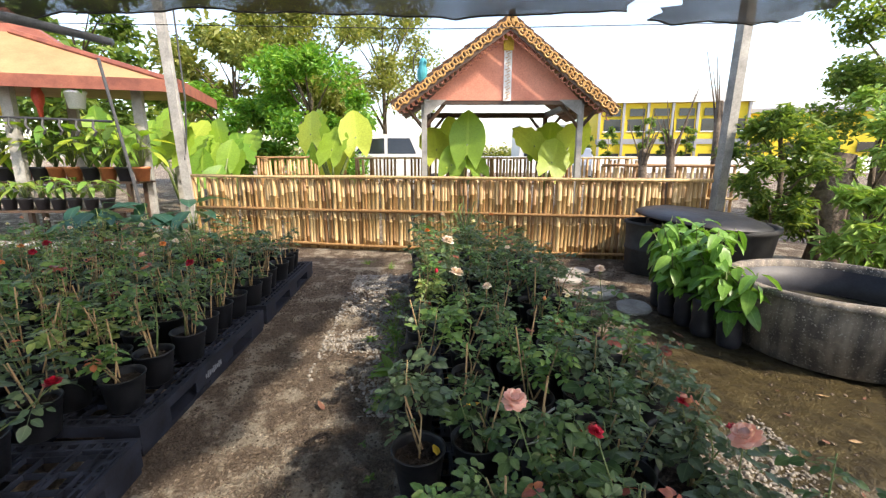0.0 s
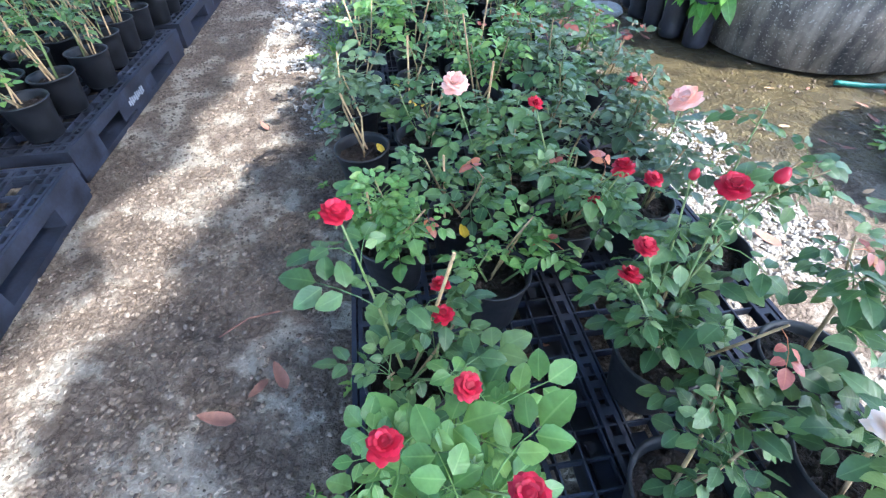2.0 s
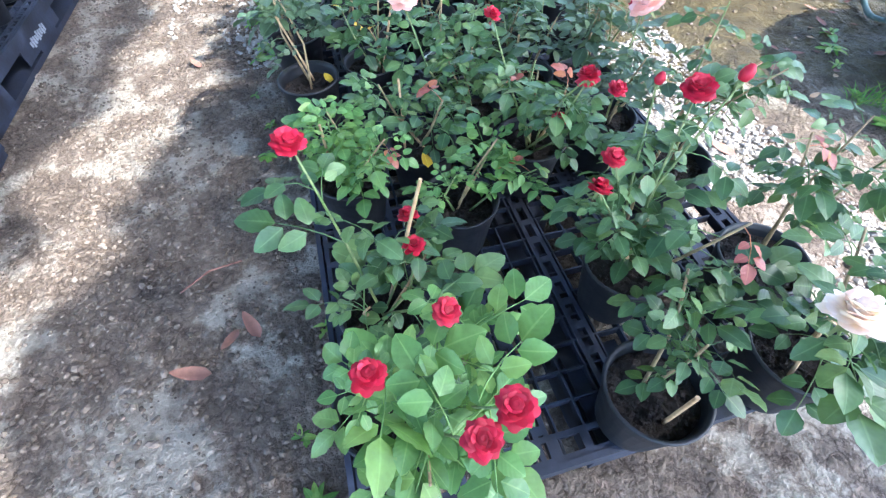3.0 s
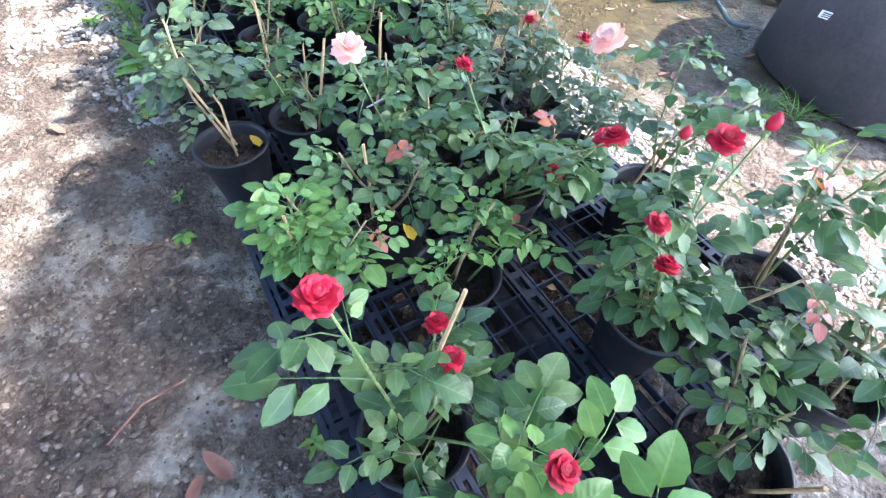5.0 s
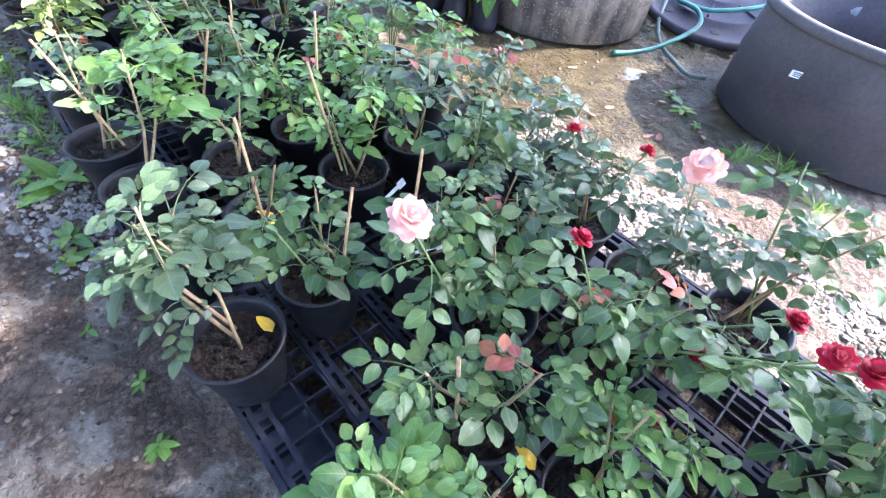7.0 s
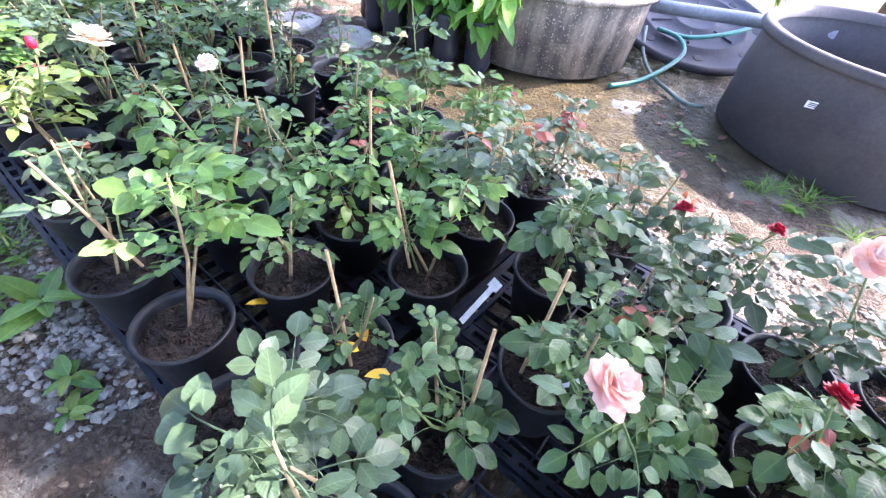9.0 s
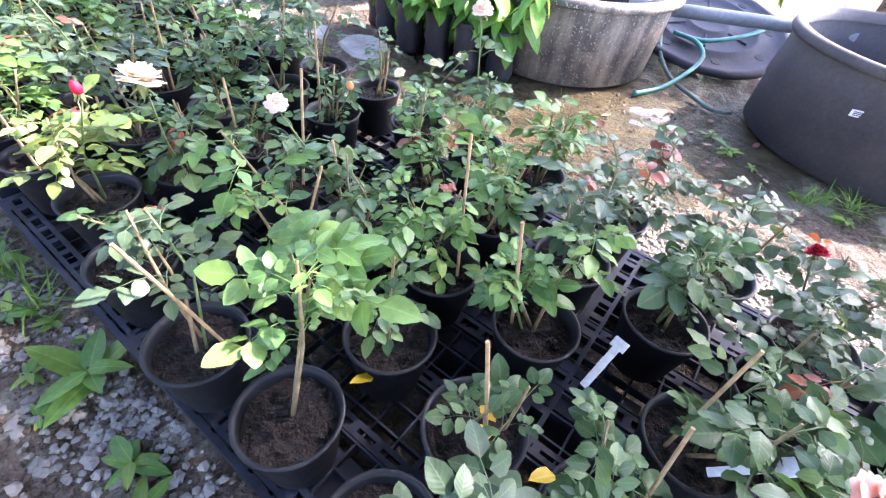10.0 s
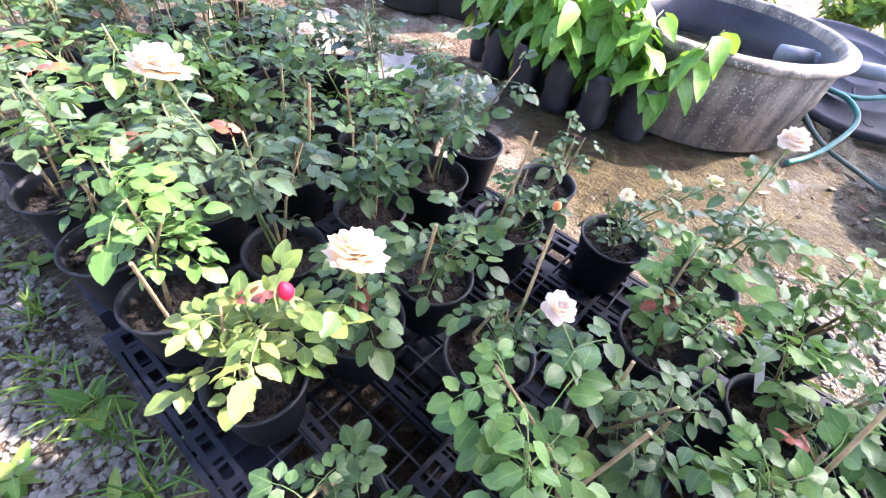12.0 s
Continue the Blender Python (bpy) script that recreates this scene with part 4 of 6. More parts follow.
s2 = solid("sticker", lab, M_TAG, "small white rectangular sticker on dark tub", "sticker", pose(2.86 - 0.947 * 0.633, 1.0 + 0.321 * 0.633, 0.315, 0, 0, -71.3))
for k in range(3):
    part("print_bar", Geo().box(-0.02, 0.02, -0.003, -0.002, -0.002, 0.002), M_WIRE, s2, "unreadable print bars", m=pose(0, 0, -0.007 + 0.007 * k))


M_LID = plain("matt black plastic", (0.028, 0.027, 0.034), (0.07, 0.068, 0.08), 4, 0.75, rough2=0.85, bump=0.3)


def tub_lid(x, y, z, r, rx, ry, label, mat=M_LID):
    e = thing("tub_lid", label, "tub lid", pose(x, y, z, rx, ry, 20))
    prof = [(0, 0.03), (r * 0.20, 0.03), (r * 0.22, 0.042), (r * 0.26, 0.042), (r * 0.28, 0.028), (r * 0.58, 0.022), (r * 0.60, 0.036), (r * 0.64, 0.036), (r * 0.66, 0.02),
            (r * 0.9, 0.012), (r * 0.93, 0.03), (r * 0.98, 0.03), (r, 0.01), (r, -0.01), (r * 0.97, -0.01), (r * 0.9, 0.0), (0, 0.012)]
    part("disc", Geo().lathe(prof, 72), mat, e, smooth=True)
    # solid black discs stand in for the shade inside the holes
    for k in range(8):
        a = 6.28 * k / 8 + 0.2
        part("vent_hole", Geo().lathe([(0, 0.003), (0.03, 0.003), (0.034, 0.0), (0, 0.0)], 16), M_RUBBER, e, "dark round hole", m=pose(0.77 * r * math.cos(a), 0.77 * r * math.sin(a), 0.017))
    for k in range(6):
        a = 6.28 * k / 6
        g = Geo().tube([(r * 0.3, 0, 0.03), (r * 0.55, 0, 0.03)], 0.008, 6)
        part("rib", g, mat, e, m=pose(0, 0, 0, 0, 0, math.degrees(a)))
    return e


tub_lid(3.55, 2.16, 0.17, 0.57, 4, -14, "black ribbed tub lid with holes leaning on rubble")

# pipe, hose
g = Geo().tube([(2.9, 2.42, 0.33), (3.05, 2.1, 0.34), (3.25, 1.65, 0.36), (3.38, 1.35, 0.37)], 0.038, 14)
g.tube([(2.86, 2.5, 0.325), (2.93, 2.36, 0.332)], 0.046, 14)
solid("drain_pipe", g, M_PIPE, "grey plastic pipe running between the two tubs", "pipe", smooth=True)


def hose(name, pts, r, mat, label):
    pts = [Vector(p) for p in pts]
    out = []
    for i in range(len(pts) - 1):
        p0, p1, p2, p3 = pts[max(i - 1, 0)], pts[i], pts[i + 1], pts[min(i + 2, len(pts) - 1)]
        for k in range(7):
            t = k / 7
            out.append(0.5 * ((2 * p1) + (p2 - p0) * t + (2 * p0 - 5 * p1 + 4 * p2 - p3) * t * t + (3 * p1 - p0 - 3 * p2 + p3) * t ** 3))
    out.append(pts[-1])
    return solid(name, Geo().tube(out, r, 8), mat, label, "hose", smooth=True)


hose("garden_hose", [(2.40, 2.14, 0.012), (2.62, 2.06, 0.016), (2.87, 2.0, 0.07), (3.06, 2.0, 0.12), (3.16, 2.1, 0.16), (3.17, 2.25, 0.17), (3.24, 2.05, 0.16), (3.5, 1.85, 0.21), (3.8, 1.75, 0.28)], 0.014, M_HOSE, "turquoise green garden hose looped over black lid")
hose("garden_hose", [(3.2, 2.34, 0.15), (2.97, 2.22, 0.07), (2.79, 2.06, 0.02), (2.64, 1.86, 0.014), (2.57, 1.74, 0.014), (2.62, 1.66, 0.014)], 0.012, M_HOSE_OLD, "grey-green hose trailing across the mud")

M_BLACK_LID = plain("glossy black plastic", (0.005, 0.005, 0.007), (0.014, 0.014, 0.018), 5, 0.4, rough2=0.6, bump=0.1)
# stack behind the fence corner: a drum and a big dark tub with its lid
e = thing("plastic_drum", "tall black plastic drum beside the bamboo fence", "drum", pose(2.32, 4.75, 0))
part("body", Geo().lathe([(0, 0), (0.27, 0), (0.285, 0.02), (0.29, 0.25), (0.30, 0.26), (0.30, 0.29), (0.29, 0.30), (0.30, 0.53), (0.315, 0.54), (0.315, 0.565), (0.295, 0.57), (0.28, 0.55), (0.27, 0.05), (0, 0.05)], 40), M_RUBBER, e, smooth=True)
e = thing("round_tub", "large black tub with a tilted lid on top", "tub", pose(2.80, 4.55, 0) @ Matrix.Diagonal((0.82, 0.82, 1, 1)))
part("shell", Geo().lathe([(0, 0), (0.62, 0), (0.64, 0.02), (0.72, 0.52), (0.75, 0.53), (0.75, 0.57), (0.70, 0.57), (0.66, 0.5), (0.58, 0.04), (0, 0.04)], 60), M_RUBBER, e, smooth=True)
part("lid", Geo().lathe([(0, 0.12), (0.35, 0.12), (0.55, 0.10), (0.70, 0.05), (0.77, 0.0), (0.78, -0.03), (0.75, -0.03), (0.68, 0.02), (0, 0.08)], 60), M_BLACK_LID, e, "glossy black domed lid", smooth=True, m=pose(-0.12, 0.02, 0.62, 2, 4, 0) @ Matrix.Diagonal((1, 1, 0.6, 1)))


# ---- seedlings in poly bags ----
def seedling(x, y, seed, h=0.5, r=0.075):
    q = random.Random(seed)
    e = thing("bagged_seedling", "bright green broad-leaved seedling in black poly bag", "seedling", pose(x, y, 0), "seedlings beside the tub")
    g = Geo()
    prof = [(0, 0.0), (r * 0.9, 0.0), (r, 0.03)] + [(r * (1 + 0.05 * math.sin(k * 2.3 + seed)), 0.03 + 0.035 * k) for k in range(1, 7)] + [(r * 1.03, 0.27), (r * 0.95, 0.27), (r * 0.93, 0.23), (0, 0.235)]
    g.lathe(prof, 14)
    g.v = [(a + q.uniform(-0.004, 0.004), b + q.uniform(-0.004, 0.004), c) for a, b, c in g.v]
    part("poly_bag", g, M_TANK_DARK, e, smooth=True)
    for k in range(3):
        a = q.uniform(0, 6.28)
        top = Vector((0.17 * math.cos(a), 0.17 * math.sin(a), 0.27 + h * q.uniform(0.6, 1)))
        pts = cane_path(q, top, (0, 0, 0.23), 0.04)
        part("stem", Geo().tube(pts, [0.006, 0.006, 0.005, 0.004, 0.003], 6), M_CANE, e, smooth=True)
        for i in range(16):
            t = 0.10 + 0.90 * i / 15
            sg = min(int(t * 4), 3)
            p = pts[sg].lerp(pts[sg + 1], t * 4 - sg)
            ang = i * 137.5 + q.uniform(-20, 20)
            L = q.uniform(0.11, 0.175)
            lf = Geo().blade(L, L * 0.54, None, 0.25, q.uniform(0.3, 0.7), 6, 0.75)
            part("leaf", lf, M_BIG_LEAF, e, smooth=True, m=Matrix.Translation(p) @ pose(0, 0, 0, q.uniform(-50, 18), q.uniform(-22, 22), ang) @ Matrix.Translation((0, 0.02, 0)))
    return e


for i, (x, y, h) in enumerate([(1.93, 2.78, 0.36), (1.86, 2.97, 0.42), (1.84, 3.17, 0.46), (2.0, 3.14, 0.5), (1.82, 3.38, 0.5), (1.99, 3.36, 0.55), (1.86, 3.6, 0.5), (2.04, 3.58, 0.55), (1.98, 3.8, 0.5), (2.16, 3.50, 0.55)]):
    seedling(x, y, 300 + i, h)


# ---- bamboo fence ----
def pole_meshes():
    out = []
    for k in range(7):
        q = random.Random(50 + k)
        h, r = 0.95 + q.uniform(-0.03, 0.03), q.uniform(0.023, 0.030)
        prof = [(0, 0.0), (r, 0.0)]
        z = q.uniform(0.05, 0.2)
        while z < h - 0.04:
            prof += [(r * 0.97, z - 0.006), (r * 1.10, z - 0.002), (r * 1.10, z + 0.002), (r * 0.98, z + 0.006)]
            z += q.uniform(0.22, 0.34)
        prof += [(r * 0.94, h), (0, h)]
        out.append(Geo().lathe(prof, 8).mesh("bamboo_pole", M_BAMBOO, True))
    return out


POLES = pole_meshes()


def bamboo_fence(p0, p1, scale, label, gap=0.0455, rails=(0.06, 0.52, 0.96), chance=0.02, singly=True, seed=1):
    q = random.Random(seed)
    a, b = Vector((*p0, 0)), Vector((*p1, 0))
    ln = (b - a).length
    ang = math.degrees(math.atan2(b.y - a.y, b.x - a.x))
    e = thing("bamboo_fence", label, "fence", pose(a.x, a.y, 0, 0, 0, ang), kind="structure")
    x = 0.03
    while x < ln - 0.02:
        if q.random() > chance:
            part("bamboo_pole", POLES[q.randrange(7)], None, e, m=pose(x, q.uniform(-0.008, 0.008), 0.0, q.uniform(-1.2, 1.2), q.uniform(-1.5, 1.5), q.uniform(0, 360)) @ Matrix.Diagonal((1, 1, scale, 1)))
        x += gap * q.uniform(0.9, 1.12)
    for z in rails:
        for s in (-1, 1):
            pts = [(ln * t / 8, s * 0.042, z * scale + q.uniform(-0.008, 0.008)) for t in range(9)]
            part("rail", Geo().tube(pts, [q.uniform(0.017, 0.023) for _ in range(9)], 8), M_BAMBOO, e, "horizontal bamboo rail", smooth=True)
    return e


bamboo_fence((-3.62, 6.37), (3.12, 5.155), 1.02, "sunlit honey-brown bamboo pole fence with three rails")
bamboo_fence((-3.6, 8.6), (-2.0, 9.3), 1.28, "low weathered bamboo fence behind garden", 0.06, seed=2)
bamboo_fence((-1.95, 9.9), (4.4, 9.6), 1.26, "pale bamboo fence round the pavilion", 0.075, seed=3, chance=0.08)
bamboo_fence((2.6, 7.3), (4.6, 6.9), 1.15, "pale bamboo fence round the pavilion", 0.075, seed=4, chance=0.08)

# posts of the shade frame
for x, y, h, lx, ly in ((-3.60, 6.32, 3.25, 1.0, -2.0), (3.22, 5.2, 3.1, 0.5, 1.5), (-4.0, -1.5, 3.0, 0, 0), (3.6, -1.5, 3.0, 0, 0)):
    g = Geo().box(-0.055, 0.055, -0.055, 0.055, 0, h)
    solid("frame_post", g, M_WOOD_GREY, "weathered grey square timber post of shade frame", "post", pose(x, y, -0.02, lx, ly, 8), group="posts of the shade frame")
solid("electric_cable", Geo().tube([(-3.53, 6.27, 3.2), (-3.50, 6.25, 2.0), (-3.55, 6.27, 1.55), (-3.60, 6.25, 1.2)], 0.012, 6), M_WIRE, "thin black cable hanging down grey post", "cable")
solid("prop_pole", Geo().tube([(-4.05, 6.0, 0.0), (-4.85, 6.6, 2.6)], 0.022, 8), M_WIRE, "thin dark slanting metal pole", "pole")


# ---- shade net ----
def net(name, x0, x1, y0, y1, label, z=2.47, seed=0, folds=0.07, slant0=0.0, slant1=0.0, gape=False):
    nx, ny = max(6, int((x1 - x0) / 0.12)), int((y1 - y0) / 0.12)
    v = []
    for j in range(ny + 1):
        for i in range(nx + 1):
            u, w = i / nx, j / ny
            yy = y0 + (y1 - y0) * w
            xa, xb = x0 + slant0 * yy, x1 + slant1 * yy
            # left edge bent so that the sun strip follows the path
            if gape:
                xa = x0 + 0.36 * min(1.0, max(0.0, (yy + 0.3) / 1.0)) + 0.05 * max(0.0, yy - 0.7) + 0.14 * min(1.0, max(0.0, (yy - 1.3) / 0.5))
            x = xa + (xb - xa) * u + ((0.13 * noise.noise(Vector((seed, w * 14, 1))) + 0.20 * noise.noise(Vector((seed, w * 31, 4)))) if i in (0, nx) else 0)
            y = y0 + (y1 - y0) * w + (0.08 * noise.noise(Vector((u * 7, seed, 5))) if j == ny else 0)
            sag = 0.10 * math.cos(x * 1.6 + seed) * 0.5 + folds * noise.noise(Vector((x * 2.2, y * 1.1, seed))) + 0.5 * folds * noise.noise(Vector((x * 7, y * 3, seed + 2)))
            v.append((x, y, z + 0.05 * (y - 4) + sag * 0.6))
    f = [(j * (nx + 1) + i, j * (nx + 1) + i + 1, (j + 1) * (nx + 1) + i + 1, (j + 1) * (nx + 1) + i) for j in range(ny) for i in range(nx)]
    g = Geo()
    g.v, g.f = v, f
    e = solid(name, g, M_NET, label, "shade net", smooth=True)
    hem = [Vector(v[ny * (nx + 1) + i]) + Vector((0, 0, -0.004)) for i in range(nx + 1)]
    part("hem", Geo().tube(hem, 0.008, 6), M_WIRE, e, "rolled black hem", smooth=True)
    return e


# the gap between the two sheets is invented, to let sun onto the path
net("shade_net", -4.6, 0.97, -2.2, 4.15, "black woven shade cloth stretched overhead", 2.46, 3, slant1=0.15)
net("shade_net", 1.16, 3.02, -2.2, 4.3, "black woven shade cloth stretched overhead", 2.44, 11, gape=True)
solid("net_wire", Geo().tube([(-4.6, 4.2, 2.42), (0, 4.22, 2.36), (3.3, 4.4, 2.47)], 0.004, 5), M_WIRE, "thin wire carrying the shade cloth", "wire")
g = Geo().tube([(-5.2, 3.9, 2.74), (-4.0, 3.95, 2.47), (-2.8, 4.0, 2.20)], [0.045, 0.05, 0.03], 10)
solid("roof_rail", g, M_PIPE, "grey metal rail wrapped in shade cloth", "rail", smooth=True)


# ---- carved pavilion ----
def pavilion():
    e = thing("garden_pavilion", "small open pavilion with salmon gable and gilt carved bargeboards", "pavilion", pose(1.17, 8.5, 0))
    for x in (-1.52, 1.38):
        for y in (0, 2.9):
            # front posts in the grey timber, back posts in the dark one
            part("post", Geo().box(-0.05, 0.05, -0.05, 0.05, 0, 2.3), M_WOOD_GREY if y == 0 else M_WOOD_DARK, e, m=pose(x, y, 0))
            for s in (-1, 1):
                part("brace", Geo().tube([(0, 0, 1.75), (s * 0.38, 0, 2.2)], 0.035, 4), M_WOOD_DARK, e, m=pose(x, y, 0))
    for y in (0, 2.9):
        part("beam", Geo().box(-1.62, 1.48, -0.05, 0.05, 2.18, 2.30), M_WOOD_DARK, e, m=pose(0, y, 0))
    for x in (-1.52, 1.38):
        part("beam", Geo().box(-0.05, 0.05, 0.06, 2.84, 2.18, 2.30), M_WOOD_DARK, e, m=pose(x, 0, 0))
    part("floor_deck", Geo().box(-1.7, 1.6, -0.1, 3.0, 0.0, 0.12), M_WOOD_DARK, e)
    g = Geo()
    g.add([(-1.45, -0.06, 2.25), (1.35, -0.06, 2.25), (0, -0.06, 3.50), (-1.45, -0.02, 2.25), (1.35, -0.02, 2.25), (0, -0.02, 3.50)],
          [(0, 1, 2), (3, 5, 4), (0, 3, 4, 1), (1, 4, 5, 2), (2, 5, 3, 0)])
    part("gable_board", g, M_CORAL, e, "salmon pink gable board")
    g = Geo().box(-0.07, 0.07, -0.085, -0.062, 2.24, 3.35)
    part("gable_strip", g, M_WHITE, e, "white carved centre strip")
    for k in range(9):
        part("carving", Geo().tube([(-0.045, 0, 0), (0.03, 0, 0.03), (-0.02, 0, 0.06), (0.045, 0, 0.1)], 0.008, 5), M_GOLD, e, "gilt scroll", m=pose(0, -0.09, 2.27 + 0.1 * k))
    part("finial_plate", Geo().box(-0.09, 0.09, -0.10, -0.087, 3.10, 3.36), M_BIRD_YELLOW, e, "yellow crest plate")
    for s, x1, z1 in ((-1, -2.08, 2.17), (1, 1.96, 2.09)):
        top, low = Vector((0, 0, 3.62)), Vector((x1, 0, z1))
        d = (low - top).normalized()
        nrm = Vector((-d.z, 0, d.x)) * (1 if s > 0 else -1)
        if nrm.z < 0:
            nrm = -nrm
        # roof slope in courses of shingles
        ln = (low - top).length
        for k in range(11):
            a, b = top + d * ln * k / 11, top + d * ln * (k + 1.12) / 11
            lift = nrm * 0.03
            g = Geo()
            vs = []
            for y in (-0.32, 3.25):
                for p in (a + nrm * 0.005, b + lift, b + lift + nrm * 0.02, a + nrm * 0.03):
                    vs.append((p.x, y, p.z))
            g.add(vs, [(0, 1, 2, 3), (7, 6, 5, 4), (0, 4, 5, 1), (1, 5, 6, 2), (2, 6, 7, 3), (3, 7, 4, 0)])
            part("roof_course", g, M_THATCH, e)
        # bargeboard with scrolls
        g = Geo()
        vs = []
        for y in (-0.36, -0.33):
            for p in (top, low, low - nrm * 0.20, top - nrm * 0.20):
                vs.append((p.x, y, p.z))
        g.add(vs, [(0, 3, 2, 1), (4, 5, 6, 7), (0, 1, 5, 4), (1, 2, 6, 5), (2, 3, 7, 6), (3, 0, 4, 7)])
        bb = part("bargeboard", g, M_WOOD_DARK, e, "dark bargeboard with gilt scrollwork")
        for k in range(26):
            c = top + d * ln * (k + 0.5) / 26 - nrm * 0.085
            pts = []
            for i in range(13):
                a = i * 0.62 + (k % 2) * math.pi
                rr = 0.085 * (1 - i / 16)
                pts.append((c.x + rr * math.cos(a), -0.372, c.z + rr * math.sin(a)))
            part("scroll", Geo().tube(pts, 0.018, 5), M_GOLD, bb)
        for k in range(24):
            c = top + d * ln * (k + 0.6) / 24 - nrm * 0.24
            pts = [(c.x + 0.04 * math.cos(a), -0.345, c.z + 0.05 * math.sin(a)) for a in [j * 0.7 for j in range(9)]]
            part("fringe", Geo().tube(pts, 0.009, 5), M_ROOF, bb, "dark red cut fringe")
    for x, sg in ((-1.52, 1), (1.38, -1)):
        g = Geo().add([(x, -0.075, 1.95), (x, -0.075, 2.26), (x + sg * 0.42, -0.075, 2.26), (x, -0.055, 1.95), (x, -0.055, 2.26), (x + sg * 0.42, -0.055, 2.26)], [(0, 1, 2), (5, 4, 3), (0, 3, 4, 1), (1, 4, 5, 2), (2, 5, 3, 0)])
        part("corner_panel", g, M_WOOD_GREY, e, "pale timber corner panel")
    part("ridge", Geo().tube([(0, -0.34, 3.65), (0, 3.25, 3.65)], 0.05, 8), M_THATCH, e)


pavilion()


def wooden_parrot(x, y, z, s, mats, label, ring=True):
    g = Geo()
    prof = [(0, -0.30), (0.03, -0.28), (0.045, -0.12), (0.085, 0.0), (0.09, 0.10), (0.06, 0.18), (0.066, 0.23), (0.05, 0.29), (0, 0.31)]
    g.lathe(prof, 10, pose(0, 0, 0, 8, 0, 0) @ Matrix.Diagonal((s, s, s, 1)))
    g.tube([(0, -0.06 * s, 0.25 * s), (0, -0.11 * s, 0.24 * s), (0, -0.12 * s, 0.19 * s)], [0.03 * s, 0.02 * s, 0.005 * s], 6)
    return solid("parrot_figure", g, mats, label, "bird figure", pose(x, y, z, 0, 0, 40), smooth=True)


wooden_parrot(-0.37, 8.2, 2.62, 1.0, M_BLUE, "turquoise painted hanging parrot ornament")
solid("hanging_ring", Geo().tube([(-0.43 + 0.09 * math.cos(a), 8.2, 2.80 + 0.26 * math.sin(a)) for a in [j * 0.45 for j in range(15)]], 0.012, 6), M_WIRE, "dark iron ring for bird ornament", "ring")
part("tail", Geo().lathe([(0, -0.35), (0.03, -0.3), (0.05, -0.05), (0.03, 0.0), (0, 0.0)], 8), M_BIRD_YELLOW, bpy.data.objects["parrot_figure"], "yellow tail", m=pose(0, 0.02, -0.1, 6, 8, 0))


# ---- open shed with pot shelves ----
def shed():
    e = thing("open_shed", "open shed with hipped rust-red roof and cream fascia", "shed", pose(-4.0, 7.2, 0, 0, 0, 16) @ pose(-2.35, 0.4, 0))
    for x in (-2.6, -0.15, 1.55):
        for y in (0, 1.9):
            part("post", Geo().box(-0.07, 0.07, -0.07, 0.07, 0, 2.35), M_WOOD_GREY, e, "pale weathered timber post", m=pose(x, y, 0))
    part("ridge_vent", Geo().add([(-0.85, 0.75, 3.12), (0.35, 0.75, 3.0), (0.35, 1.3, 3.0), (-0.85, 1.3, 3.12), (-0.75, 1.0, 3.66), (-0.45, 1.0, 3.6)], [(0, 1, 5, 4), (1, 2, 5), (2, 3, 4, 5), (3, 0, 4), (3, 2, 1, 0)]), M_ROOF, e, "small raised ridge roof")
    g = Geo()
    lo = [(-3.7, -0.4, 2.36), (2.25, -0.4, 2.36), (2.25, 2.2, 2.36), (-3.7, 2.2, 2.36)]
    hi = [(-1.1, 0.8, 3.2), (-0.35, 0.8, 3.2), (-0.35, 1.1, 3.2), (-1.1, 1.1, 3.2)]
    g.add(lo + hi, [(0, 1, 5, 4), (1, 2, 6, 5), (2, 3, 7, 6), (3, 0, 4, 7), (4, 5, 6, 7), (3, 2, 1, 0)])
    part("roof", g, M_CREAM, e, "cream orange weathered hip roof")
    for a, b in ((0, 4), (1, 5)):
        part("hip_cap", Geo().tube([lo[a], hi[b - 4]], 0.06, 6), M_ROOF, e, "rust red hip capping")
    part("fascia", Geo().box(-3.72, 2.27, -0.45, -0.41, 2.22, 2.40), M_ROOF, e, "rust red fascia board")
    part("fascia", Geo().box(2.26, 2.30, -0.40, 2.2, 2.22, 2.40), M_ROOF, e, "rust red fascia board")


shed()
g = Geo()
for z in (0.86,):
    for k in range(5):
        g.box(-7.9, -4.75, 6.9 + 0.09 * k, 6.97 + 0.09 * k, z - 0.03, z)
for x in (-7.6, -6.3, -4.9):
    for y in (6.92, 7.3):
        g.box(x - 0.03, x + 0.03, y - 0.03, y + 0.03, -0.02, 0.83)
for k in range(4):
    g.box(-7.9, -4.75, 6.55 + 0.09 * k, 6.62 + 0.09 * k, 0.42, 0.45)
for x in (-7.6, -6.3, -4.9):
    g.box(x - 0.03, x + 0.03, 6.66, 6.72, -0.02, 0.42)
solid("plant_bench", g, M_WOOD_DARK, "two-tier dark slatted timber plant bench in shed", "bench")


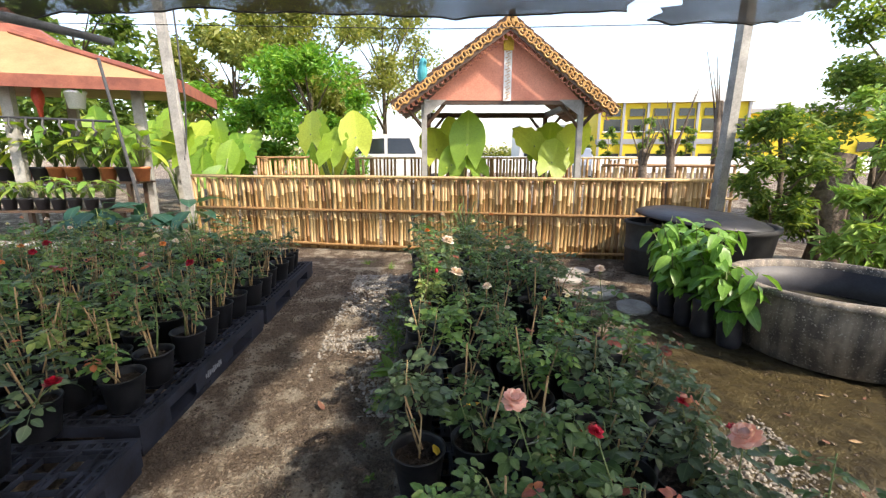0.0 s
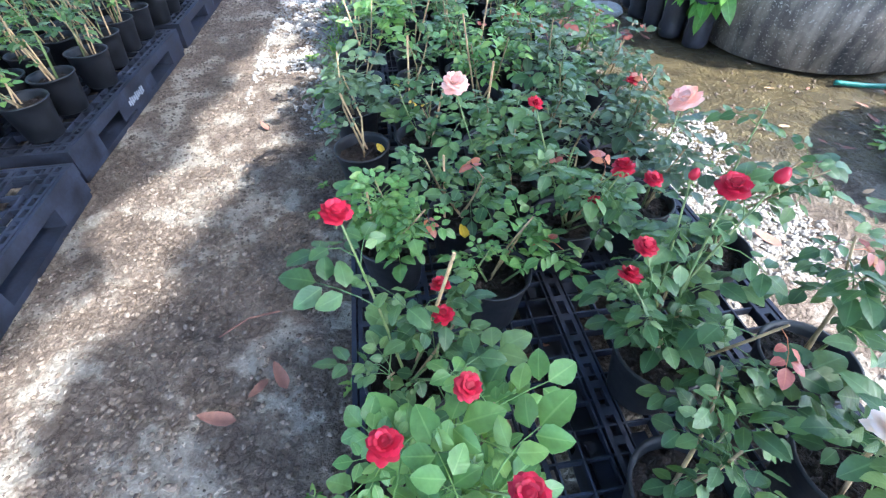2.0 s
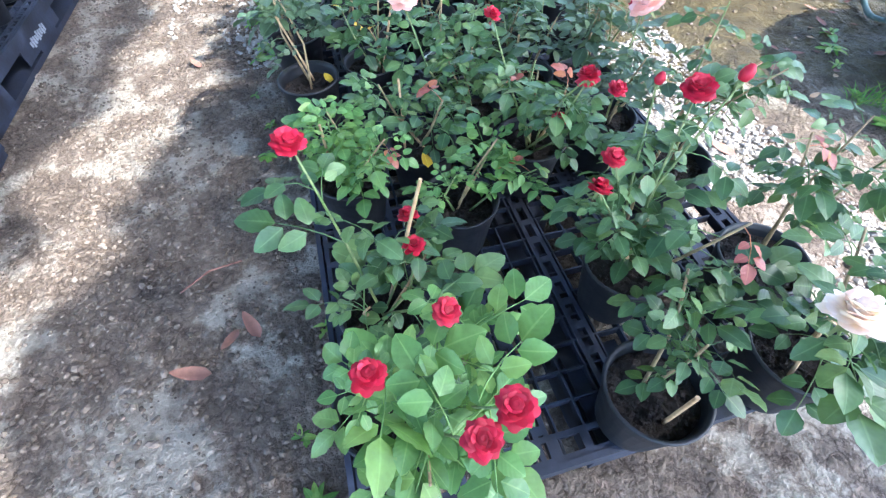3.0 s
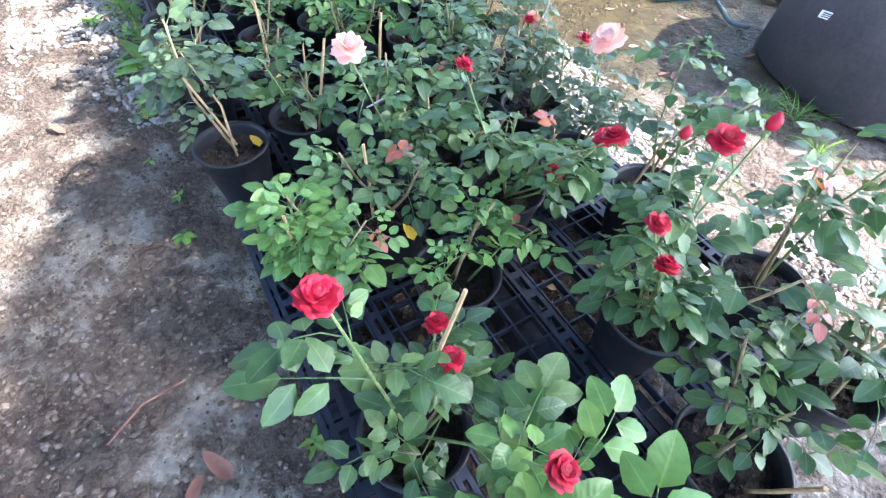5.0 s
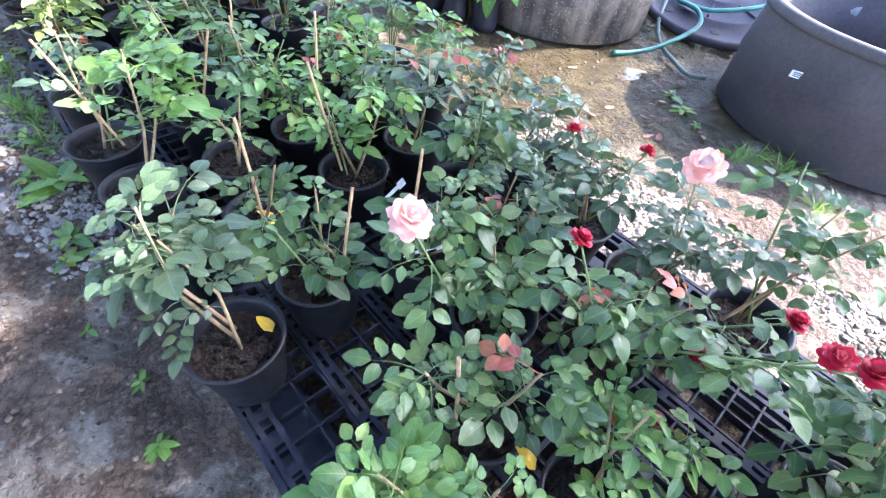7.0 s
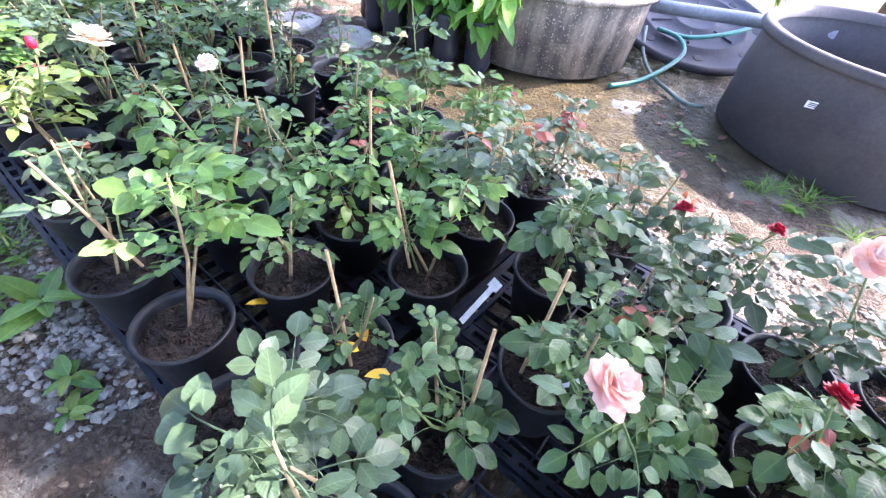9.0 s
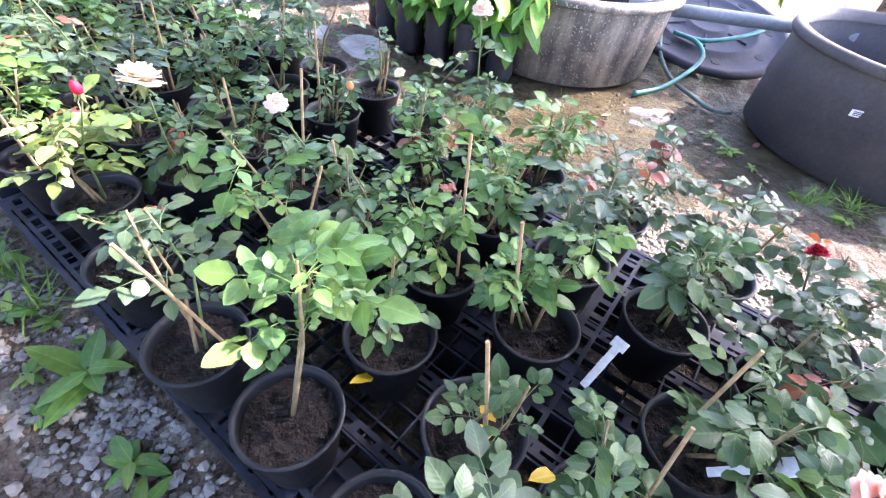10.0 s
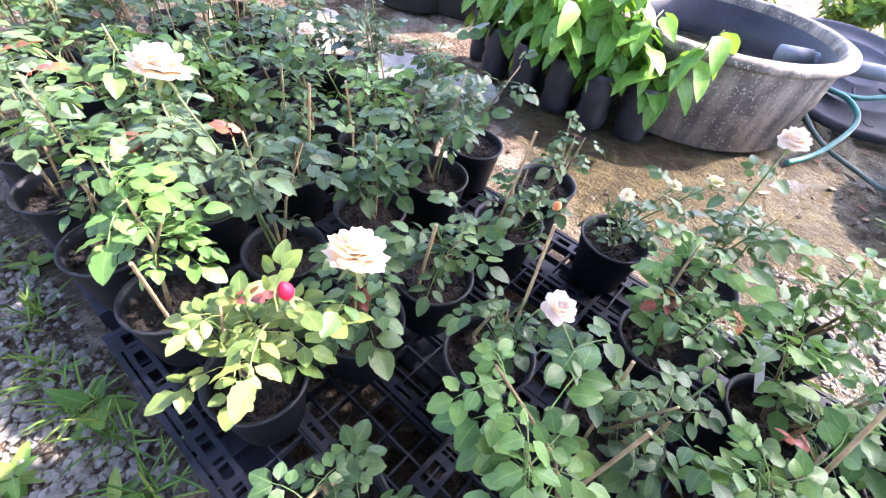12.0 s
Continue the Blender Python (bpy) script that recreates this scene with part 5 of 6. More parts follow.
def simple_plant(name, x, y, z, seed, pot_mat, label, h=0.4, n=10, leaf=M_WEED, L=0.22, w=0.35, pot_r=0.11, pot=True, group=""):
    q = random.Random(seed)
    e = thing(name, label, "potted plant", pose(x, y, z), group)
    ph = pot_r * 1.8 if pot else 0
    if pot:
        part("pot", Geo().lathe([(0, 0), (pot_r * 0.72, 0), (pot_r * 0.95, ph * 0.85), (pot_r * 1.05, ph * 0.86), (pot_r * 1.05, ph), (pot_r * 0.9, ph), (pot_r * 0.85, ph * 0.8), (0, ph * 0.8)], 18), pot_mat, e, smooth=True)
    for i in range(n):
        a = i * 137.5
        t = i / n
        hh = h * (1 - 0.6 * t) * q.uniform(0.7, 1)
        rr = 0.1 * h + 0.25 * h * t
        p = Vector((rr * math.cos(radians(a)), rr * math.sin(radians(a)), ph * 0.8 + hh))
        part("stalk", Geo().tube([(0, 0, ph * 0.75), (p.x * 0.4, p.y * 0.4, ph * 0.8 + hh * 0.7), p], [0.006 + 0.008 * L, 0.005 + 0.006 * L, 0.004], 5), M_CANE, e, smooth=True)
        ll = L * q.uniform(0.75, 1.15)
        part("leaf", Geo().blade(ll, ll * w, None, 0.2, q.uniform(0.2, 0.6), 6, 0.7), leaf, e, smooth=True, m=Matrix.Translation(p) @ pose(0, 0, 0, q.uniform(-35, 35), q.uniform(-15, 15), a - 90 + q.uniform(-20, 20)))
    return e


for k in range(12):
    simple_plant("potted_plant", -7.75 + 0.27 * k, 7.08, 0.862, 500 + k, M_TERRA if k % 5 in (1, 2, 4) else M_TANK_DARK, "leafy pot plant in terracotta-coloured pot on bench" if k % 5 in (1, 2, 4) else "leafy pot plant in black pot on bench", 0.75, 14, (M_WEED, M_TREE, M_ALOCASIA)[k % 3], 0.36, 0.42, 0.125, group="pots on the bench")
for k in range(11):
    simple_plant("potted_plant", -7.6 + 0.25 * k, 6.69, 0.452, 530 + k, M_TANK_DARK, "small leafy plant in black pot on low bench", 0.36, 10, (M_TREE, M_WEED)[k % 2], 0.22, 0.4, 0.10, group="pots on the low bench")
# hanging row: rail with hooks and small ornaments
solid("hanging_rail", Geo().tube([(-8.2, 6.55, 1.88), (-4.75, 6.55, 1.74)], 0.018, 8), M_WIRE, "thin dark rail with hanging hooks", "rail")
for k in range(13):
    x = -7.9 + 0.24 * k
    solid("plant_hook", Geo().tube([(x, 6.55, 1.88 - 0.04 * (x + 8.2)), (x, 6.52, 1.78 - 0.04 * (x + 8.2)), (x + 0.04, 6.52, 1.72 - 0.04 * (x + 8.2)), (x, 6.52, 1.66 - 0.04 * (x + 8.2))], 0.018, 5), M_WIRE, "black plastic plant hook on rail", "hook", group="hooks on the rail")
for x, mm, lb in ((-7.35, M_BIRD_RED, "scarlet and blue hanging parrot ornament"), (-6.75, M_BIRD_YELLOW, "yellow hanging parrot ornament"), (-6.15, M_BIRD_RED, "red hanging parrot ornament")):
    wooden_parrot(x, 7.0, 2.08, 0.9, mm, lb)
    solid("ornament_wire", Geo().tube([(x, 7.0, 2.1), (x, 7.0, 2.5)], 0.005, 5), M_WIRE, "thin wire holding bird ornament", "wire")
simple_plant("hanging_basket", -5.5, 6.9, 1.95, 560, M_WHITE, "white hanging basket with trailing leaves", 0.25, 10, M_WEED, 0.2, 0.4, 0.14)
solid("basket_wire", Geo().tube([(-5.5, 6.9, 1.96), (-5.5, 6.9, 2.45)], 0.006, 5), M_WIRE, "thin wire holding hanging basket", "wire")

# dark striped plants at the bed's far corner
for x, y, sd in ((-3.75, 5.55, 1), (-4.1, 5.2, 2), (-3.3, 5.75, 3), (-4.5, 5.5, 4)):
    simple_plant("dumb_cane", x, y, 0, 570 + sd, None, "dark green dumb cane with pale-veined leaves", 0.72, 16, M_STRIPED, 0.42, 0.45, pot=False)
for x, y, sd in ((-5.0, 4.6, 1), (-5.4, 4.0, 2), (-4.6, 3.9, 3)):
    simple_plant("low_shrub", x, y, 0, 580 + sd, None, "feathery low green shrub in soil", 0.5, 26, M_TREE, 0.2, 0.16, pot=False)
simple_plant("low_shrub", 0.26, 4.98, 0, 590, None, "upright feathery green shrub at fence foot", 0.85, 60, M_TREE, 0.14, 0.12, pot=False)
solid("paving", Geo().box(-9.0, -4.7, 5.2, 6.4, -0.03, 0.012), M_CONCRETE, "pale sunlit concrete path by shed", "paving", kind="structure")


# ---- elephant ears ----
def elephant_ear(x, y, seed, h, n, L, z=0):
    q = random.Random(seed)
    e = thing("elephant_ear_plant", "tall elephant ear plant with backlit yellow-green leaves", "plant", pose(x, y, z))
    for i in range(n):
        a = 360 * i / n + q.uniform(-30, 30)
        hh = h * q.uniform(0.55, 0.85)
        d = h * q.uniform(0.12, 0.3)
        p = Vector((d * math.cos(radians(a)), d * math.sin(radians(a)), hh))
        part("stalk", Geo().tube([(0, 0, 0), (p.x * 0.35, p.y * 0.35, hh * 0.6), p], [0.045, 0.03, 0.014], 7), M_CANE, e, smooth=True)
        ll = L * q.uniform(0.75, 1.1)
        g = Geo()
        nn, v, f = 9, [], []
        for k in range(nn + 1):
            t = k / nn
            w = ll * 0.40 * (math.sin(math.pi * min(1, t * 0.92 + 0.12)) ** 0.7) if k < nn else 0.0
            for c in range(7):
                s = c / 3 - 1
                rip = 0.045 * ll * math.cos(k * math.pi) * abs(s)
                v.append((s * w, ll * (t - 0.22) - (0.34 * ll * abs(s) * (1 - t) ** 3), -0.15 * ll * t * t + 0.16 * w * abs(s) + rip))
        for k in range(nn):
            for c in range(6):
                i0 = k * 7 + c
                f.append((i0, i0 + 1, i0 + 8, i0 + 7))
        g.add(v, f)
        g.uv = {k * 7 + c: (abs(c / 3 - 1), k / nn) for k in range(nn + 1) for c in range(7)}
        part("leaf", g, M_ALOCASIA, e, smooth=True, m=Matrix.Translation(p) @ pose(0, 0, 0, q.uniform(50, 88), q.uniform(-30, 30), q.uniform(-40, 40)))


elephant_ear(-1.95, 7.9, 1, 1.95, 5, 0.85)
elephant_ear(-4.05, 8.0, 2, 1.45, 5, 0.62)
elephant_ear(-5.1, 9.2, 3, 1.7, 6, 0.7)
elephant_ear(0.35, 9.2, 4, 1.8, 6, 0.85)
elephant_ear(2.1, 9.2, 5, 1.85, 5, 0.8)
elephant_ear(-6.4, 10.8, 6, 2.2, 8, 0.9)
elephant_ear(-8.0, 10.6, 7, 2.2, 8, 0.9)
elephant_ear(-5.4, 11.4, 9, 2.1, 8, 0.9)


# ---- trees and shrubs ----
def leaf_cloud(g, q, c, r, n, size, w=0.5):
    for _ in range(n):
        while True:
            d = Vector((q.uniform(-1, 1), q.uniform(-1, 1), q.uniform(-1, 1)))
            if 0.15 < d.length < 1:
                break
        d *= 0.55 + 0.45 * q.random()
        p = Vector(c) + Vector((d.x * r[0], d.y * r[1], d.z * r[2]))
        s = size * q.uniform(0.6, 1.3)
        m = Matrix.Translation(p) @ pose(0, 0, 0, q.uniform(-60, 50), q.uniform(-40, 40), q.uniform(0, 360))
        g.add([(0, 0, 0), (-s * w * 0.5, s * 0.45, s * 0.06), (0, s, -s * 0.12), (s * w * 0.5, s * 0.45, s * 0.06)], [(0, 2, 1), (0, 3, 2)], m)


def tree(x, y, seed, h, spread, clumps, per, size, mat, label, name="tree", trunk=0.12, low=0.35, w=0.5, lean=0.0):
    q = random.Random(seed)
    e = thing(name, label, "tree" if name == "tree" else "shrub", pose(x, y, 0))
    top = Vector((lean, 0, h * 0.75))
    part("trunk", Geo().tube([(0, 0, -0.05), (lean * 0.2, 0.02, h * 0.25), (lean * 0.6, -0.03, h * 0.5), top], [trunk, trunk * 0.8, trunk * 0.6, trunk * 0.3], 9), M_BARK, e, smooth=True)
    crown = Geo()
    for k in range(clumps):
        a, t = k * 2.4 + q.uniform(-0.4, 0.4), q.uniform(low, 1.0)
        d = spread * math.sqrt(max(0.05, 1 - abs(t - 0.62) / 0.62)) * q.uniform(0.35, 1.0)
        c = Vector((lean * t + d * math.cos(a), d * math.sin(a), h * t))
        b0 = Vector((lean * t * 0.7, 0, h * max(0.15, t * 0.7 - 0.05)))
        if k % 2 == 0:
            part("limb", Geo().tube([b0, b0.lerp(c, 0.5) + Vector((0, 0, 0.1)), c], [trunk * 0.32, trunk * 0.2, trunk * 0.08], 6), M_BARK, e, smooth=True)
        rr = spread * q.uniform(0.22, 0.4)
        leaf_cloud(crown, q, c, (rr, rr, rr * 0.75), per, size, w)
    part("crown", crown, mat, e)["kind"] = "stuff"
    return e


tree(-4.3, 15, 21, 6.6, 2.6, 40, 330, 0.19, M_TREE_OLIVE, "tall airy olive-green tree beyond the garden", low=0.3)
tree(-3.6, 12.5, 22, 3.9, 1.9, 34, 420, 0.16, M_IVY, "creeper-covered bright green tree behind fence", low=0.12)
tree(-6.4, 13.5, 23, 3.0, 1.7, 24, 420, 0.17, M_IVY, "bright green leafy shrub behind fence", low=0.1)
tree(-2.3, 18, 24, 7.0, 2.4, 30, 190, 0.20, M_TREE_OLIVE, "tall feathery tree beyond the garden", low=0.45)
tree(-12.5, 16, 25, 7.0, 3.0, 30, 220, 0.34, M_TREE, "large dark green tree behind shed", low=0.25)
tree(-9.0, 20, 26, 7.5, 3.0, 26, 200, 0.36, M_TREE_OLIVE, "tall airy olive-green tree beyond the garden", low=0.3)
tree(7.7, 6.3, 27, 4.3, 1.3, 26, 300, 0.12, M_TREE_OLIVE, "straggly tree with hanging leaves by tubs", low=0.25, trunk=0.14)
tree(3.75, 4.95, 28, 1.7, 0.6, 26, 190, 0.10, M_TREE, "dense leafy shrub beside the fence end", "shrub", low=0.25, trunk=0.05, w=0.35)
tree(4.75, 4.95, 29, 1.9, 0.6, 22, 190, 0.11, M_WEED, "sunlit light green shrub behind tubs", "shrub", low=0.15, trunk=0.05, w=0.4)
tree(3.75, 3.78, 30, 0.95, 0.35, 14, 90, 0.15, M_WEED, "weedy green shrub behind tubs", "shrub", low=0.15, trunk=0.03, w=0.3)
tree(8.4, 8.5, 31, 4.8, 1.6, 26, 320, 0.14, M_TREE, "dark leafy tree at garden edge", low=0.3)
# stands out of view, added only to throw shade on tubs and lid
tree(5.3, 1.2, 32, 2.9, 0.85, 24, 170, 0.2, M_TREE, "leafy tree shading the tubs", low=0.3, trunk=0.07)
tree(4.75, 2.3, 34, 0.75, 0.45, 14, 80, 0.14, M_TREE, "low weedy shrub behind lid", "shrub", low=0.1, trunk=0.02, w=0.35)
tree(5.3, 3.1, 35, 0.9, 0.5, 14, 80, 0.14, M_WEED, "low weedy shrub behind lid", "shrub", low=0.1, trunk=0.02, w=0.35)
# knotted stump with aerial roots
e = thing("tree_stump", "gnarled brown stump with tangled hanging roots", "tree stump", pose(4.2, 4.75, 0))
q = random.Random(77)
part("trunk", Geo().tube([(0, 0, -0.05), (0.03, 0, 0.4), (-0.02, 0.02, 0.8), (0.06, 0, 1.28)], [0.2, 0.15, 0.17, 0.10], 12), M_BARK, e, smooth=True)
for k in range(16):
    a = q.uniform(0, 6.28)
    r1 = q.uniform(0.12, 0.3)
    part("root", Geo().tube([(0.1 * math.cos(a), 0.1 * math.sin(a), q.uniform(0.8, 1.25)), (r1 * math.cos(a), r1 * math.sin(a), q.uniform(0.45, 0.8)), (r1 * 0.9 * math.cos(a + 0.4), r1 * 0.9 * math.sin(a + 0.4), q.uniform(0.0, 0.35))], q.uniform(0.008, 0.02), 5), M_BARK, e)
# bare pruned trunks beyond the fence
for x, y, h, sd in ((2.95, 6.6, 1.35, 1), (3.45, 6.8, 1.5, 2), (4.35, 7.2, 2.1, 3)):
    q = random.Random(sd)
    e = thing("pruned_tree", "bare pruned brown trunk with a few twigs", "tree", pose(x, y, 0))
    part("trunk", Geo().tube([(0, 0, -0.03), (0.03, 0, h * 0.5), (-0.02, 0, h)], [0.09, 0.07, 0.05], 9), M_BARK, e, smooth=True)
    for k in range(7):
        a = q.uniform(0, 6.28)
        part("twig", Geo().tube([(0, 0, h * 0.7), (0.1 * math.cos(a), 0.1 * math.sin(a), h * 1.0), (0.28 * math.cos(a), 0.28 * math.sin(a), h * q.uniform(1.15, 1.5))], [0.02, 0.012, 0.004], 5), M_BARK, e)


# ---- far: vehicles, building, hedge ----
def loft(profile_xz, y0, y1):
    """A body from a side outline, with its upper edges drawn in."""
    g, n = Geo(), len(profile_xz)
    zs = [z for _, z in profile_xz]
    zm = max(zs)
    v = []
    for y, s in ((y0, 1), (y1, -1)):
        v += [(x, y + s * 0.16 * max(0, (z - 1.0)) / max(0.1, zm - 1.0), z) for x, z in profile_xz]
    g.add(v, [tuple(range(n)), tuple(range(2 * n - 1, n - 1, -1))] + [(i, i + n, (i + 1) % n + n, (i + 1) % n) for i in range(n)])
    return g


def pickup(x, y, ang):
    e = thing("pickup_truck", "white double-cab pickup truck parked beyond the fence", "pickup truck", pose(x, y, 0.12, 0, 0, ang))
    body = [(-2.6, 0.5), (-2.65, 0.9), (-2.5, 1.08), (-1.35, 1.16), (-0.75, 1.72), (-0.3, 1.80), (0.85, 1.80), (1.15, 1.72), (1.25, 1.14), (2.6, 1.14), (2.65, 0.5)]
    part("body", loft(body, -0.88, 0.88), M_WHITE, e, "white painted body")
    for y2 in (-0.80, 0.80):
        s = 1 if y2 > 0 else -1
        for pts in ([(-0.95, 1.2), (-0.6, 1.64), (0.0, 1.68), (0.0, 1.2)], [(0.1, 1.2), (0.1, 1.68), (0.8, 1.68), (1.0, 1.2)]):
            g = Geo()
            v = [(a, y2 + s * (0.085 - 0.16 * (b - 1.0) / 0.8) + s * 0.004 * k, b) for k in (0, 1) for a, b in pts]
            g.add(v, [(0, 1, 2, 3), (7, 6, 5, 4), (0, 4, 5, 1), (1, 5, 6, 2), (2, 6, 7, 3), (3, 7, 4, 0)])
            part("side_window", g, M_GLASS, e, "dark side window")
    for wx in (-1.75, 1.6):
        for wy in (-0.82, 0.82):
            w = part("wheel", Geo().lathe([(0, -0.1), (0.33, -0.1), (0.36, -0.07), (0.36, 0.07), (0.33, 0.1), (0, 0.1)], 24), M_RUBBER, e, "black tyre", smooth=True, m=pose(wx, wy, 0.36 - 0.12, 90, 0, 0))
            part("hub", Geo().lathe([(0, -0.11), (0.2, -0.11), (0.2, 0.11), (0, 0.11)], 16), M_SILVER, w)


def hatchback(x, y, ang):
    e = thing("parked_car", "silver family car parked beyond the pavilion", "car", pose(x, y, 0.1, 0, 0, ang))
    body = [(-2.1, 0.3), (-2.15, 0.75), (-2.0, 0.9), (-1.0, 1.0), (-0.35, 1.45), (0.2, 1.52), (1.3, 1.46), (1.95, 1.0), (2.1, 0.85), (2.1, 0.3)]
    part("body", loft(body, -0.85, 0.85), M_SILVER, e, "silver painted body")
    part("rear_window", Geo().add([(1.42, -0.6, 1.40), (1.42, 0.6, 1.40), (1.93, 0.68, 1.04), (1.93, -0.68, 1.04), (1.40, -0.6, 1.38), (1.40, 0.6, 1.38), (1.91, 0.68, 1.02), (1.91, -0.68, 1.02)], [(0, 1, 2, 3), (7, 6, 5, 4), (0, 4, 5, 1), (1, 5, 6, 2), (2, 6, 7, 3), (3, 7, 4, 0)]), M_GLASS, e, "dark rear window")
    for s in (-1, 1):
        part("side_window", Geo().box(-0.5, 1.2, s * 0.78 - 0.01, s * 0.78 + 0.01, 1.02, 1.36), M_GLASS, e, "dark side window")
        part("tail_light", Geo().box(2.03, 2.12, s * 0.7 - 0.1, s * 0.7 + 0.1, 0.72, 0.9), M_BIRD_RED, e, "red tail light")
    for wx in (-1.3, 1.3):
        for wy in (-0.78, 0.78):
            part("wheel", Geo().lathe([(0, -0.1), (0.28, -0.1), (0.31, -0.07), (0.31, 0.07), (0.28, 0.1), (0, 0.1)], 20), M_RUBBER, e, "black tyre", smooth=True, m=pose(wx, wy, 0.21, 90, 0, 0))


pickup(-1.9, 15.0, 4)
hatchback(6.3, 21.5, 70)


def building():
    e = thing("yellow_building", "two-storey yellow and white building with dark windows", "building", pose(14.2, 42, 0, 0, 0, -8))
    part("wall", Geo().box(0, 13, 0, 10, 0, 5.9), M_YELLOW, e, "bright yellow rendered wall")
    part("floor_band", Geo().box(-0.05, 13.05, -0.08, 0, 2.3, 2.75), M_GREYW, e, "grey floor band")
    part("parapet", Geo().box(-0.3, 13.3, -0.4, 10.3, 5.9, 6.9), M_WHITE, e, "white parapet")
    for zz in (3.45, 0.4):
        for k in range(6):
            w = part("window", Geo().box(0, 1.5, -0.03, 0.02, 0, 1.05), M_GLASS, e, "dark window", m=pose(0.6 + 2.1 * k, 0, zz))
            part("frame", Geo().box(-0.08, 1.58, -0.06, -0.035, -0.1, -0.0), M_WHITE, w)
    for k in range(7):
        part("column", Geo().box(-0.1, 0.1, -0.28, -0.09, 0, 5.9), M_GREYW, e, m=pose(0.15 + 2.1 * k, 0, 0))
    for k in range(5):
        part("upper_window", Geo().box(0, 1.3, -0.12, -0.09, 0, 0.65), M_GLASS, e, "dark window", m=pose(0.7 + 2.1 * k, 0, 4.75))
    f = thing("yellow_building", "long yellow and white building with grey parapet", "building", pose(29, 44, 0, 0, 0, -14))
    part("wall", Geo().box(0, 30, 0, 10, 0, 5.2), M_YELLOW, f, "bright yellow rendered wall")
    part("white_roof", Geo().box(0, 30, 0.5, 10, 5.6, 6.3), M_WHITE, f, "white roof parapet")
    part("parapet", Geo().box(-0.3, 30.3, -0.5, 10.3, 5.2, 5.6), M_GREYW, f, "grey parapet")
    part("roof_block", Geo().box(3, 8, 2, 8, 5.6, 6.6), M_WHITE, f)
    for k in range(10):
        part("window", Geo().box(0, 1.6, -0.11, -0.085, 0, 0.9), M_GLASS, f, "dark window", m=pose(0.8 + 2.9 * k, 0, 1.6))
    h = thing("white_building", "low white building far off", "building", pose(8.5, 50, 0, 0, 0, 0))
    part("wall", Geo().box(0, 6, 0, 6, 0, 4.6), M_WHITE, h)
    part("yellow_band", Geo().box(-0.05, 6.05, -0.08, 0, 2.6, 3.7), M_YELLOW, h, "bright yellow band")
    for k in range(3):
        part("window", Geo().box(0, 1.2, -0.05, 0.0, 0, 1.0), M_GLASS, h, "dark window", m=pose(0.5 + 1.9 * k, 0, 1.2))


building()
q = random.Random(5)
for k in range(9):
    x = 9.5 + 2.2 * k
    tree(x, 36 + 1.0 * (k % 3), 200 + k, q.uniform(2.4, 4.2), 0.8, 10, 90, 0.28, M_TREE, "young roadside tree with pale green crown", low=0.3, trunk=0.06)
g = Geo()
leaf_cloud(g, q, (0, 0, 0.8), (40, 2.2, 2.2), 9000, 0.7)
solid("hedge", g, M_TREE_OLIVE, "distant line of green bushes", "hedge", pose(-6, 60, 0), kind="stuff")
solid("boundary_wall", Geo().box(-10, 40, 33.8, 34, 0, 1.2), M_WHITE, "long white boundary wall by road", "wall", kind="structure")


# ---- ground litter ----
def pebbles():
    base = [Vector(v) for v in ((0, 0, 1), (0.9, 0, 0.3), (0.28, 0.85, 0.3), (-0.72, 0.52, 0.3), (-0.72, -0.52, 0.3), (0.28, -0.85, 0.3), (0.6, 0.4, -0.5), (-0.3, 0.7, -0.5), (-0.6, -0.3, -0.5), (0.2, -0.7, -0.5))]
    faces = [(0, 1, 2), (0, 2, 3), (0, 3, 4), (0, 4, 5), (0, 5, 1), (1, 6, 2), (2, 6, 7), (2, 7, 3), (3, 7, 8), (3, 8, 4), (4, 8, 9), (4, 9, 5), (5, 9, 1), (1, 9, 6)]
    q = random.Random(3)

    def strew(n, x0, x1, y0, y1, s0, s1, slope=0.0, clump=0.0):
        g = Geo()
        k = 0
        while k < n:
            x, y = q.uniform(x0, x1), q.uniform(y0, y1)
            x -= slope * y
            if clump and noise.noise(Vector((x * 2.2, y * 2.2, 9))) < clump * q.uniform(-1, 1):
                continue
            k += 1
            s = q.uniform(s0, s1) * q.choice((0.6, 0.8, 1, 1.2))
            m = Matrix.Translation((x, y, ground_height(x, y) + 0.15 * s)) @ pose(0, 0, 0, q.uniform(-25, 25), q.uniform(-25, 25), q.uniform(0, 360)) @ Matrix.Diagonal((s * q.uniform(0.8, 1.3), s, s * q.uniform(0.5, 0.85), 1))
            g.add([b * q.uniform(0.85, 1.15) for b in base], faces, m)
        return g
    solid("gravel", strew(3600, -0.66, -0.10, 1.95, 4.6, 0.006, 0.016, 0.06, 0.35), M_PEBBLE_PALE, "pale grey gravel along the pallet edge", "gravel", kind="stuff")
    solid("gravel", strew(3800, 1.04, 1.62, 0.3, 2.1, 0.004, 0.014, 0.04, 0.35), M_PEBBLE_GREY, "pale crushed stone beside the pallets", "gravel", kind="stuff")
    solid("mud_clods", strew(9500, -1.15, -0.04, -0.1, 4.8, 0.003, 0.010, 0.06, 0.8), M_CLOD, "crumbly dry mud clods on trodden path", "mud clods", kind="stuff")
    solid("gravel", strew(600, -1.15, 0.0, -0.4, 5.4, 0.003, 0.008, 0.05, 0.4), M_CLOD, "scattered small stones on trodden path", "gravel", kind="stuff")
    solid("gravel", strew(700, 1.1, 2.4, 1.5, 5.0, 0.004, 0.012, 0.0, 0.4), M_CLOD, "scattered small stones on damp ground", "gravel", kind="stuff")


